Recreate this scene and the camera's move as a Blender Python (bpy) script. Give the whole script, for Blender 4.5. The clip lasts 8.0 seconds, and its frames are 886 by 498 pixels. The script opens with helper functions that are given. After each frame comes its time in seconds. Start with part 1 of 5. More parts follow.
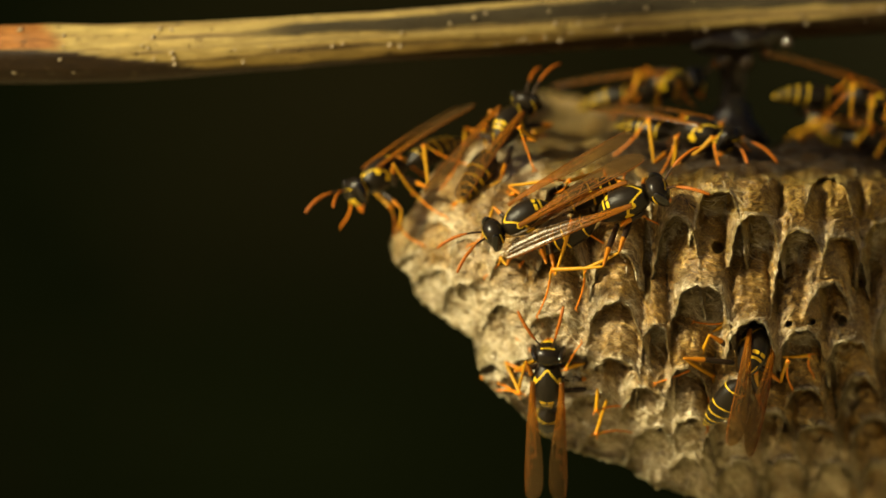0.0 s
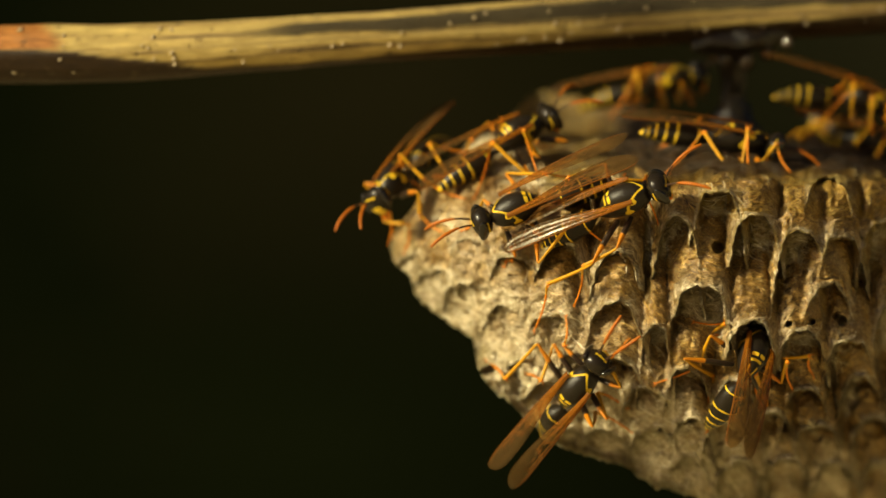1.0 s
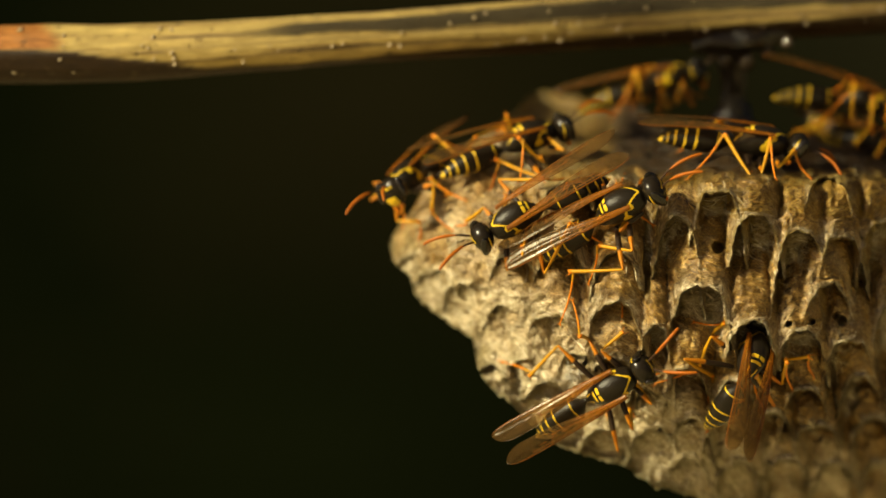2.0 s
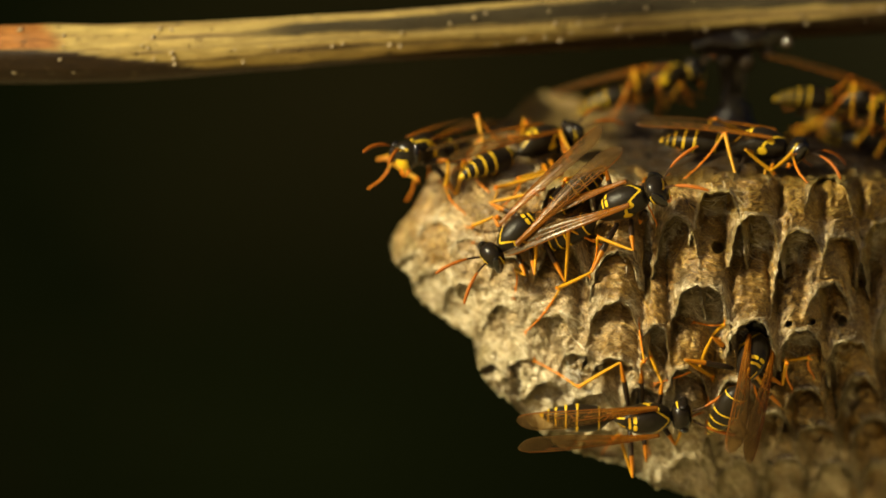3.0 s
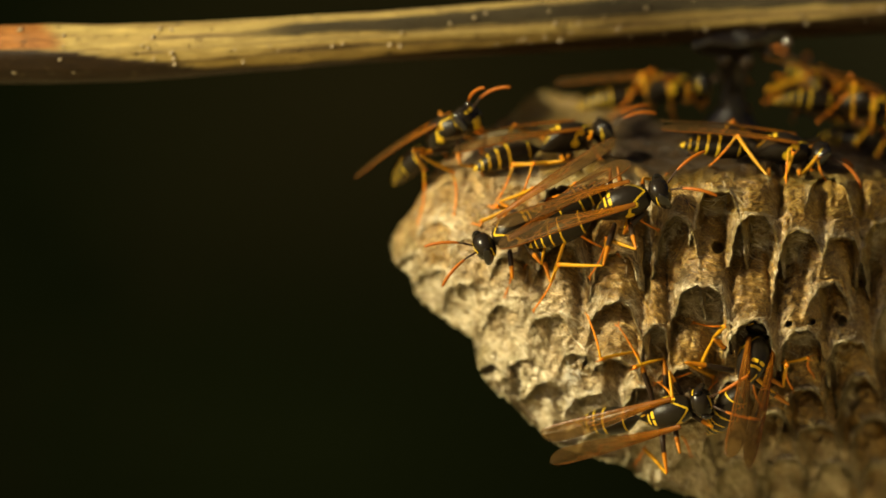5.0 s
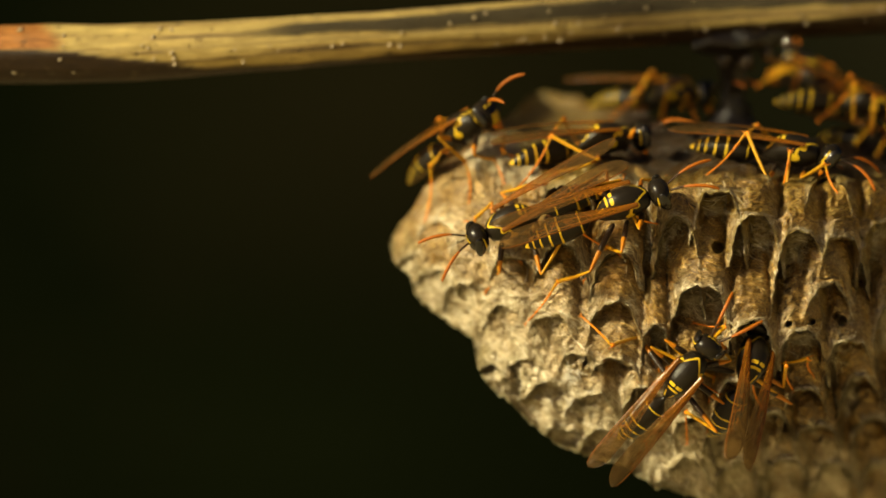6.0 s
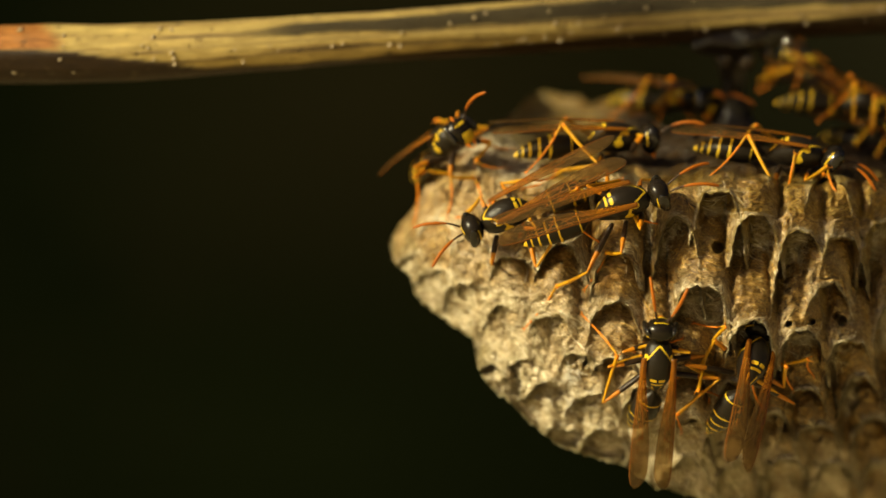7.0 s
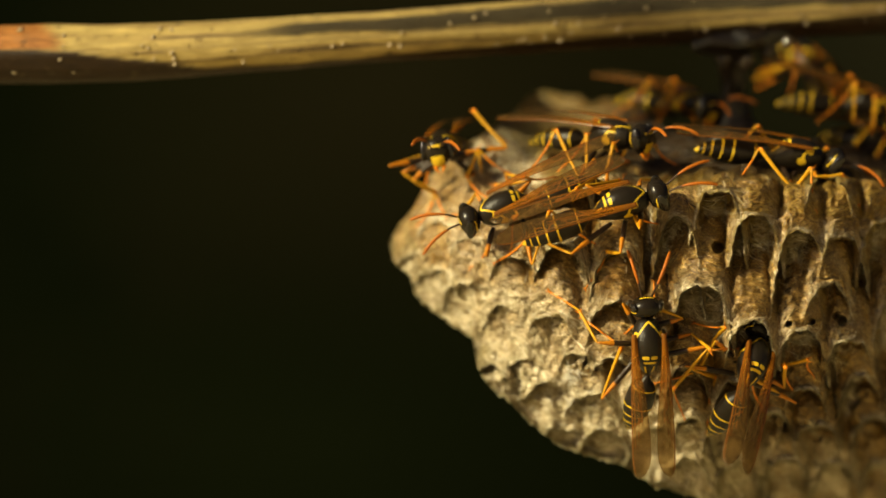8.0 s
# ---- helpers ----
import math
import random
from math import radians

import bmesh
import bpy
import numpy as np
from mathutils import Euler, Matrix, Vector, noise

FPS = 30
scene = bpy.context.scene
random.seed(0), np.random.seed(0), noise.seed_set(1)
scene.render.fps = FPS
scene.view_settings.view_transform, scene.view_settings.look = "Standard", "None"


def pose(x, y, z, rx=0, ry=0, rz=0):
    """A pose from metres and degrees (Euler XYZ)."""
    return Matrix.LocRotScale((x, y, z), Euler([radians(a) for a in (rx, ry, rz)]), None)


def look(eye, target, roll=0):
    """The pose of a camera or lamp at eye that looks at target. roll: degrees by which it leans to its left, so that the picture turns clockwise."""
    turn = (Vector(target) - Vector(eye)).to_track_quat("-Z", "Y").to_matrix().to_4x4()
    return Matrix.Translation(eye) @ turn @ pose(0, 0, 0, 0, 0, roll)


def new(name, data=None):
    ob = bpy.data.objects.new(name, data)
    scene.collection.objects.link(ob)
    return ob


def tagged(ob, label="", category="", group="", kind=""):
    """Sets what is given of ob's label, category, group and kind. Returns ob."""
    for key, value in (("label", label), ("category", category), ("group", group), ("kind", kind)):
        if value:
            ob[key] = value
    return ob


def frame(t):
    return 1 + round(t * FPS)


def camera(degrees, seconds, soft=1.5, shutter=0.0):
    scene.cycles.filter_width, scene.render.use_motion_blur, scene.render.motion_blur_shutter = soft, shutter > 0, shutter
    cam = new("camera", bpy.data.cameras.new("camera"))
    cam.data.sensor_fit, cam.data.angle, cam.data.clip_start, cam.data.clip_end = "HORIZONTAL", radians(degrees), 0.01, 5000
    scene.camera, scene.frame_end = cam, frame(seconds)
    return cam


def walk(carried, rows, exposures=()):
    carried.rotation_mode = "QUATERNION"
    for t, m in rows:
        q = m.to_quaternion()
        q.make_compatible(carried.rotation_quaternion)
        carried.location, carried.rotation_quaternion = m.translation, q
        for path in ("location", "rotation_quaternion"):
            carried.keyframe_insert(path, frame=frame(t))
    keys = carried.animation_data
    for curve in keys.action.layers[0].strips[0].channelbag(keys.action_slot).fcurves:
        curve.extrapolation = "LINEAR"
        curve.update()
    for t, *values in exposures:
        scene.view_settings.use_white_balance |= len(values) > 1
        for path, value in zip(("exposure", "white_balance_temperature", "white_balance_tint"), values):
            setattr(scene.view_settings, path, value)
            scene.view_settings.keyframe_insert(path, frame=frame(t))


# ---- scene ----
from mathutils.bvhtree import BVHTree

cam = camera(22.0, 8.0, soft=1.6, shutter=0.4)
cam.data.dof.use_dof = True
cam.data.dof.focus_distance = 0.213
cam.data.dof.aperture_fstop = 13.0
walk(cam, [(0.0, look((0, -0.22, 0), (0, 0, 0))), (8.0, look((0, -0.22, 0), (0, 0, 0)))])

# ---- light ----
SUN_TO = Vector((-0.76, -0.45, 0.46)).normalized()
world = bpy.data.worlds.new("sky")
scene.world = world
world.use_nodes = True
wn = world.node_tree
sky = wn.nodes.new("ShaderNodeTexSky")
sky.sky_type = "NISHITA"
sky.sun_disc = False
sky.dust_density, sky.ozone_density, sky.air_density = 7.0, 0.3, 0.7
sky.sun_elevation = math.asin(SUN_TO.z)
sky.sun_rotation = math.atan2(SUN_TO.x, SUN_TO.y)
wn.links.new(sky.outputs[0], wn.nodes["Background"].inputs[0])
wn.nodes["Background"].inputs[1].default_value = 0.03
sun = new("sun", bpy.data.lights.new("sun", "SUN"))
sun.data.energy = 4.7
# low sun through haze and thin foliage: soft-edged shadows
sun.data.angle = radians(8)
sun.data.color = (1.0, 0.885, 0.52)
sun.matrix_world = look(SUN_TO * 2, (0, 0, 0))
scene.view_settings.exposure = 0.62

MM = 0.001


# ---- materials ----
def mat(name):
    m = bpy.data.materials.new(name)
    m.use_nodes = True
    return m, m.node_tree, m.node_tree.nodes["Principled BSDF"]


def node(nt, kind, **kw):
    n = nt.nodes.new(kind)
    for k, v in kw.items():
        if k == "op":
            n.operation = v
        elif k == "blend":
            n.blend_type = v
        elif k == "dtype":
            n.data_type = v
        elif k == "name":
            n.attribute_name = v
    return n


def put(nt, a, b):
    nt.links.new(a, b)


def ramp(nt, fac, stops):
    r = nt.nodes.new("ShaderNodeValToRGB")
    els = r.color_ramp.elements
    while len(els) < len(stops):
        els.new(0.5)
    for e, (p, c) in zip(els, stops):
        e.position, e.color = p, (*c, 1)
    put(nt, fac, r.inputs[0])
    return r.outputs[0]


def scaled(nt, source, scale):
    mp = nt.nodes.new("ShaderNodeMapping")
    mp.inputs["Scale"].default_value = scale
    put(nt, source, mp.inputs[0])
    return mp.outputs[0]


def noise_tex(nt, vec, scale, detail=4, rough=0.6, distort=0.0):
    n = nt.nodes.new("ShaderNodeTexNoise")
    n.inputs["Scale"].default_value = scale
    n.inputs["Detail"].default_value = detail
    n.inputs["Roughness"].default_value = rough
    n.inputs["Distortion"].default_value = distort
    put(nt, vec, n.inputs["Vector"])
    return n.outputs[0]


def mixed(nt, fac, a, b, blend="MIX"):
    n = nt.nodes.new("ShaderNodeMix")
    n.data_type, n.blend_type = "RGBA", blend
    for s, v in ((n.inputs[0], fac), (n.inputs[6], a), (n.inputs[7], b)):
        if isinstance(v, (int, float)):
            s.default_value = v
        elif isinstance(v, tuple):
            s.default_value = (*v, 1)
        else:
            put(nt, v, s)
    return n.outputs[2]


def bumped(nt, height, bsdf, strength, distance):
    b = nt.nodes.new("ShaderNodeBump")
    b.inputs["Strength"].default_value = strength
    b.inputs["Distance"].default_value = distance
    put(nt, height, b.inputs["Height"])
    put(nt, b.outputs[0], bsdf.inputs["Normal"])
    return b.outputs[0]


def paper_material():
    m, nt, b = mat("nest_paper")
    tc = nt.nodes.new("ShaderNodeTexCoord")
    obj, uv = tc.outputs["Object"], tc.outputs["UV"]
    # chewed-fibre courses run round each cell
    warp = nt.nodes.new("ShaderNodeMix")
    warp.data_type, warp.blend_type = "RGBA", "ADD"
    warp.inputs[0].default_value = 0.5
    wob = nt.nodes.new("ShaderNodeTexNoise")
    wob.inputs["Scale"].default_value = 1.3
    wob.inputs["Detail"].default_value = 3
    put(nt, uv, wob.inputs["Vector"])
    put(nt, uv, warp.inputs[6])
    put(nt, wob.outputs["Color"], warp.inputs[7])
    uv = warp.outputs[2]
    courses = noise_tex(nt, scaled(nt, uv, (0.35, 2.3, 1)), 1.0, 5, 0.7, 0.5)
    fibres = noise_tex(nt, scaled(nt, uv, (1.3, 7.5, 1)), 1.0, 5, 0.72, 0.35)
    fine = noise_tex(nt, scaled(nt, uv, (3.2, 17.0, 1)), 1.0, 3, 0.7, 0.3)
    lumps = noise_tex(nt, obj, 1100, 5, 0.62, 0.4)
    blotch = noise_tex(nt, obj, 210, 5, 0.62)
    specks = noise_tex(nt, obj, 2100, 2, 0.5)
    info = nt.nodes.new("ShaderNodeObjectInfo")
    c = ramp(nt, courses, [(0.32, (0.11, 0.066, 0.018)), (0.45, (0.20, 0.128, 0.036)), (0.55, (0.27, 0.185, 0.06)), (0.66, (0.40, 0.30, 0.12))])
    c = mixed(nt, 0.8, c, ramp(nt, fibres, [(0.34, (0.12, 0.085, 0.03)), (0.5, (0.48, 0.45, 0.38)), (0.64, (0.98, 0.95, 0.86))]), "OVERLAY")
    c = mixed(nt, 0.75, c, ramp(nt, fine, [(0.36, (0.2, 0.17, 0.1)), (0.5, (0.5, 0.5, 0.48)), (0.68, (0.9, 0.88, 0.8))]), "OVERLAY")
    c = mixed(nt, 0.75, c, ramp(nt, blotch, [(0.34, (0.22, 0.165, 0.075)), (0.5, (0.5, 0.475, 0.42)), (0.66, (0.78, 0.76, 0.70))]), "OVERLAY")
    hairs = []
    for turn, size, seed in ((22, 1.0, 0.0), (-26, 1.2, 7.0), (4, 0.8, 3.0)):
        mp = nt.nodes.new("ShaderNodeMapping")
        mp.inputs["Rotation"].default_value = (0, 0, radians(turn))
        mp.inputs["Location"].default_value = (seed, seed, seed)
        mp.inputs["Scale"].default_value = (0.7 * size, 2.6 * size, 1)
        put(nt, uv, mp.inputs[0])
        strand = noise_tex(nt, mp.outputs[0], 1.0, 2, 0.5, 0.5)
        hairs.append(ramp(nt, strand, [(0.455, (0, 0, 0)), (0.486, (0.85, 0.85, 0.85)), (0.514, (0.85, 0.85, 0.85)), (0.545, (0, 0, 0))]))
    lines = mixed(nt, 1.0, mixed(nt, 1.0, hairs[0], hairs[1], "LIGHTEN"), hairs[2], "LIGHTEN")
    lines = mixed(nt, 1.0, lines, ramp(nt, lumps, [(0.36, (0.1, 0.1, 0.1)), (0.6, (1, 1, 1))]), "MULTIPLY")
    c = mixed(nt, lines, c, mixed(nt, courses, (0.50, 0.37, 0.16), (0.95, 0.86, 0.60)))
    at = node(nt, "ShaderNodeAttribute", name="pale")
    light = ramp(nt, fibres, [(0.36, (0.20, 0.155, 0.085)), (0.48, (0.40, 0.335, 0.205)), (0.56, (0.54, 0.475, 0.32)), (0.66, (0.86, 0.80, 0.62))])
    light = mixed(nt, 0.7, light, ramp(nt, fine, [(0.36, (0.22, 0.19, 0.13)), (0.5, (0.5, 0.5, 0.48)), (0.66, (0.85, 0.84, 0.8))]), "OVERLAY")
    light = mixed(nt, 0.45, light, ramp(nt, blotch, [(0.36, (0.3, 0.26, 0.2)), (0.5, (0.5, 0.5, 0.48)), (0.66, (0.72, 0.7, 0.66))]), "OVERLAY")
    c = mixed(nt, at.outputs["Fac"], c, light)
    honey_at = node(nt, "ShaderNodeAttribute", name="honey")
    c = mixed(nt, honey_at.outputs["Fac"], c, (1.0, 0.87, 0.52), "MULTIPLY")
    # shade painted into the paper's colour
    shade_at = node(nt, "ShaderNodeAttribute", name="stain")
    c = mixed(nt, shade_at.outputs["Fac"], c, mixed(nt, courses, (0.030, 0.017, 0.006), (0.085, 0.048, 0.016)))
    c = mixed(nt, ramp(nt, specks, [(0.66, (0, 0, 0)), (0.72, (0.75, 0.75, 0.75))]), c, (0.05, 0.032, 0.015))
    hue = nt.nodes.new("ShaderNodeHueSaturation")
    mr = nt.nodes.new("ShaderNodeMapRange")
    mr.inputs["To Min"].default_value, mr.inputs["To Max"].default_value = 0.78, 1.16
    put(nt, info.outputs["Random"], mr.inputs[0])
    put(nt, mr.outputs[0], hue.inputs["Value"])
    hue.inputs["Saturation"].default_value = 1.12
    put(nt, c, hue.inputs["Color"])
    put(nt, hue.outputs[0], b.inputs["Base Color"])
    b.inputs["Roughness"].default_value = 0.34
    b.inputs["Specular IOR Level"].default_value = 0.5
    h = mixed(nt, 0.3, mixed(nt, 0.3, mixed(nt, 0.35, mixed(nt, 0.3, fibres, lines), fine), courses), lumps)
    bumped(nt, h, b, 1.0, 0.0014)
    tr = nt.nodes.new("ShaderNodeBsdfTranslucent")
    put(nt, hue.outputs[0], tr.inputs[0])
    mx = nt.nodes.new("ShaderNodeMixShader")
    mx.inputs[0].default_value = 0.22
    put(nt, b.outputs[0], mx.inputs[1])
    put(nt, tr.outputs[0], mx.inputs[2])
    put(nt, mx.outputs[0], nt.nodes["Material Output"].inputs[0])
    return m


def fibre_material():
    m, nt, b = mat("wood_fibre")
    geo = nt.nodes.new("ShaderNodeNewGeometry")
    obj = nt.nodes.new("ShaderNodeTexCoord").outputs["Object"]
    patch = noise_tex(nt, obj, 260, 4, 0.6)
    rnd = geo.outputs["Random Per Island"]
    a = ramp(nt, rnd, [(0.0, (0.055, 0.025, 0.005)), (0.4, (0.18, 0.095, 0.02)), (0.8, (0.32, 0.185, 0.042)), (1.0, (0.68, 0.45, 0.14))])
    light = ramp(nt, rnd, [(0.0, (0.14, 0.09, 0.04)), (0.35, (0.36, 0.27, 0.15)), (0.7, (0.62, 0.52, 0.34)), (1.0, (0.92, 0.85, 0.68))])
    at = node(nt, "ShaderNodeAttribute", name="pale")
    c = mixed(nt, at.outputs["Fac"], mixed(nt, 0.5, a, ramp(nt, patch, [(0.35, (0.2, 0.17, 0.12)), (0.5, (0.5, 0.48, 0.42)), (0.65, (0.75, 0.72, 0.62))]), "OVERLAY"), light)
    put(nt, c, b.inputs["Base Color"])
    b.inputs["Roughness"].default_value = 0.38
    b.inputs["Specular IOR Level"].default_value = 0.5
    return m


def branch_material():
    m, nt, b = mat("dry_cane")
    tc = nt.nodes.new("ShaderNodeTexCoord")
    uv, obj = tc.outputs["UV"], tc.outputs["Object"]
    streak = noise_tex(nt, scaled(nt, uv, (0.05, 1.5, 1)), 1.0, 5, 0.6, 0.3)
    fine = noise_tex(nt, scaled(nt, uv, (0.4, 9, 1)), 1.0, 4, 0.6)
    spots = noise_tex(nt, obj, 900, 3, 0.6)
    c = ramp(nt, streak, [(0.34, (0.10, 0.065, 0.03)), (0.43, (0.24, 0.165, 0.07)), (0.48, (0.36, 0.26, 0.09)), (0.75, (0.50, 0.385, 0.15))])
    c = mixed(nt, 0.45, c, ramp(nt, fine, [(0.3, (0.25, 0.2, 0.13)), (0.5, (0.5, 0.5, 0.5)), (0.75, (0.72, 0.7, 0.64))]), "OVERLAY")
    at = node(nt, "ShaderNodeAttribute", name="peel")
    c = mixed(nt, at.outputs["Fac"], c, mixed(nt, ramp(nt, fine, [(0.35, (0, 0, 0)), (0.65, (1, 1, 1))]), (0.15, 0.06, 0.015), (0.46, 0.19, 0.05)))
    at2 = node(nt, "ShaderNodeAttribute", name="grey")
    c = mixed(nt, at2.outputs["Fac"], c, mixed(nt, fine, (0.022, 0.018, 0.011), (0.075, 0.058, 0.032)))
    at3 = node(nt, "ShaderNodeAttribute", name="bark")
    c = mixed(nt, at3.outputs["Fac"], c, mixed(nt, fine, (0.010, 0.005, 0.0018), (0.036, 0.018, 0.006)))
    c = mixed(nt, ramp(nt, spots, [(0.61, (0, 0, 0)), (0.68, (0.8, 0.8, 0.8))]), c, (0.06, 0.04, 0.02))
    mott = noise_tex(nt, scaled(nt, uv, (0.35, 1.6, 1)), 1.0, 5, 0.7, 0.5)
    c = mixed(nt, 0.55, c, ramp(nt, mott, [(0.34, (0.26, 0.23, 0.17)), (0.5, (0.5, 0.5, 0.48)), (0.66, (0.72, 0.7, 0.62))]), "OVERLAY")
    put(nt, c, b.inputs["Base Color"])
    b.inputs["Roughness"].default_value = 0.45
    b.inputs["Specular IOR Level"].default_value = 0.2
    bumped(nt, fine, b, 0.4, 0.0003)
    return m


def marked_material(name, dark, light, dark_rough=0.42, light_rough=0.4, speck=0.3, relief=0.55):
    """Insect cuticle: dark ground with light markings given by the 'mark' attribute."""
    m, nt, b = mat(name)
    obj = nt.nodes.new("ShaderNodeTexCoord").outputs["Object"]
    at = node(nt, "ShaderNodeAttribute", name="mark")
    n = noise_tex(nt, obj, 1500, 4, 0.6)
    pits = noise_tex(nt, obj, 9000, 2, 0.5)
    add = node(nt, "ShaderNodeMath", op="MULTIPLY_ADD")
    put(nt, n, add.inputs[0])
    add.inputs[1].default_value = speck
    put(nt, at.outputs["Fac"], add.inputs[2])
    f = ramp(nt, add.outputs[0], [(0.5 + speck * 0.5 - 0.07, (0, 0, 0)), (0.5 + speck * 0.5 + 0.07, (1, 1, 1))])
    d2 = tuple(min(1, x * 1.9 + 0.002) for x in dark)
    l2 = tuple(x * 0.66 for x in light)
    c = mixed(nt, f, mixed(nt, n, dark, d2), mixed(nt, n, l2, light))
    put(nt, c, b.inputs["Base Color"])
    rr = nt.nodes.new("ShaderNodeMapRange")
    rr.inputs["To Min"].default_value, rr.inputs["To Max"].default_value = dark_rough, light_rough
    put(nt, f, rr.inputs[0])
    put(nt, rr.outputs[0], b.inputs["Roughness"])
    b.inputs["Specular IOR Level"].default_value = 0.22
    coarse = noise_tex(nt, obj, 3200, 3, 0.6)
    bumped(nt, mixed(nt, 0.5, pits, coarse), b, relief, 0.00014)
    return m


def plain_material(name, a, c, rough, scale=1200, bump=0.2):
    m, nt, b = mat(name)
    obj = nt.nodes.new("ShaderNodeTexCoord").outputs["Object"]
    n = noise_tex(nt, obj, scale, 4, 0.6)
    put(nt, ramp(nt, n, [(0.3, a), (0.7, c)]), b.inputs["Base Color"])
    b.inputs["Roughness"].default_value = rough
    bumped(nt, n, b, bump, 0.0002)
    return m


def wing_material():
    m, nt, b = mat("wing_membrane")
    tc = nt.nodes.new("ShaderNodeTexCoord")
    at = node(nt, "ShaderNodeAttribute", name="mark")
    n = noise_tex(nt, scaled(nt, tc.outputs["Object"], (0.25, 1, 1)), 1800, 3, 0.6)
    vein = ramp(nt, at.outputs["Fac"], [(0.45, (0, 0, 0)), (0.65, (1, 1, 1))])
    along = node(nt, "ShaderNodeAttribute", name="along")
    base = mixed(nt, n, (0.36, 0.125, 0.007), (0.56, 0.225, 0.012))
    far = mixed(nt, n, (0.12, 0.068, 0.022), (0.20, 0.125, 0.05))
    c = mixed(nt, vein, mixed(nt, along.outputs["Fac"], base, far), (0.24, 0.085, 0.012))
    put(nt, c, b.inputs["Base Color"])
    b.inputs["Roughness"].default_value = 0.22
    b.inputs["Specular IOR Level"].default_value = 0.4
    bumped(nt, n, b, 0.25, 0.0002)
    tl = nt.nodes.new("ShaderNodeBsdfTranslucent")
    put(nt, c, tl.inputs[0])
    skin = nt.nodes.new("ShaderNodeMixShader")
    skin.inputs[0].default_value = 0.4
    put(nt, b.outputs[0], skin.inputs[1])
    put(nt, tl.outputs[0], skin.inputs[2])
    tp = nt.nodes.new("ShaderNodeBsdfTransparent")
    put(nt, mixed(nt, along.outputs["Fac"], (0.84, 0.60, 0.29), (0.88, 0.78, 0.58)), tp.inputs[0])
    mx = nt.nodes.new("ShaderNodeMixShader")
    fade = node(nt, "ShaderNodeMath", op="MULTIPLY_ADD")
    put(nt, along.outputs["Fac"], fade.inputs[0])
    fade.inputs[1].default_value, fade.inputs[2].default_value = -0.14, 0.36
    dense = node(nt, "ShaderNodeMath", op="ADD")
    put(nt, fade.outputs[0], dense.inputs[1])
    put(nt, dense.outputs[0], mx.inputs[0])
    put(nt, ramp(nt, at.outputs["Fac"], [(0.0, (0.07, 0.07, 0.07)), (0.45, (0.18, 0.18, 0.18)), (0.65, (0.5, 0.5, 0.5))]), dense.inputs[0])
    put(nt, tp.outputs[0], mx.inputs[1])
    put(nt, skin.outputs[0], mx.inputs[2])
    put(nt, mx.outputs[0], nt.nodes["Material Output"].inputs[0])
    return m


def backdrop_material():
    m, nt, b = mat("shaded_undergrowth")
    obj = nt.nodes.new("ShaderNodeTexCoord").outputs["Object"]
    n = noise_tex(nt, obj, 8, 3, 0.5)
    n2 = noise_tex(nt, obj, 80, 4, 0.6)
    # deep shade is put into these near-black colours
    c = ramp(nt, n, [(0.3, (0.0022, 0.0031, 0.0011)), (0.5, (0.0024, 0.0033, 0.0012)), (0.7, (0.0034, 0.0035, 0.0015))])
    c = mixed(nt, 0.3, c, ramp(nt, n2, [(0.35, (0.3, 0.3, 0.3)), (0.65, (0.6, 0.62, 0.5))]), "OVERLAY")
    # a soft browner patch
    mp = nt.nodes.new("ShaderNodeMapping")
    mp.inputs["Location"].default_value = (0.1, -0.62 / 0.3, -0.5)
    mp.inputs["Scale"].default_value = (1 / 0.15, 1 / 0.3, 1 / 0.12)
    put(nt, obj, mp.inputs[0])
    gr = nt.nodes.new("ShaderNodeTexGradient")
    gr.gradient_type = "SPHERICAL"
    put(nt, mp.outputs[0], gr.inputs[0])
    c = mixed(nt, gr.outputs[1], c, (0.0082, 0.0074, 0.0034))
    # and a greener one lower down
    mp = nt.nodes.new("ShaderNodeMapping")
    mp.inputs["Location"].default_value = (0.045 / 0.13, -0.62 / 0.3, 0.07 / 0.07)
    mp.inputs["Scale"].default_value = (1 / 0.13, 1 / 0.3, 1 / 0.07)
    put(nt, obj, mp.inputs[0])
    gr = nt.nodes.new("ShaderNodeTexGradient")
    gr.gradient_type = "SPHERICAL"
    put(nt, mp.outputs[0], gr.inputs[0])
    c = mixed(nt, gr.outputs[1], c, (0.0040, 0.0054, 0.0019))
    # a paler patch towards one end
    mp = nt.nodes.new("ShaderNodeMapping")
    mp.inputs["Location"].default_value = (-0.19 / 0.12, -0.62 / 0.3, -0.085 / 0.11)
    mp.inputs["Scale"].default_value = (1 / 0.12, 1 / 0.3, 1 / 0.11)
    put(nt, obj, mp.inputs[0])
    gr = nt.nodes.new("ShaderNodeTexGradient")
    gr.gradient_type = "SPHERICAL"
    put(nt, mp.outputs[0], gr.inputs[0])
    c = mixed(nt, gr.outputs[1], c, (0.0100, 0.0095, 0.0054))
    put(nt, c, b.inputs["Base Color"])
    b.inputs["Roughness"].default_value = 1.0
    b.inputs["Specular IOR Level"].default_value = 0.0
    return m


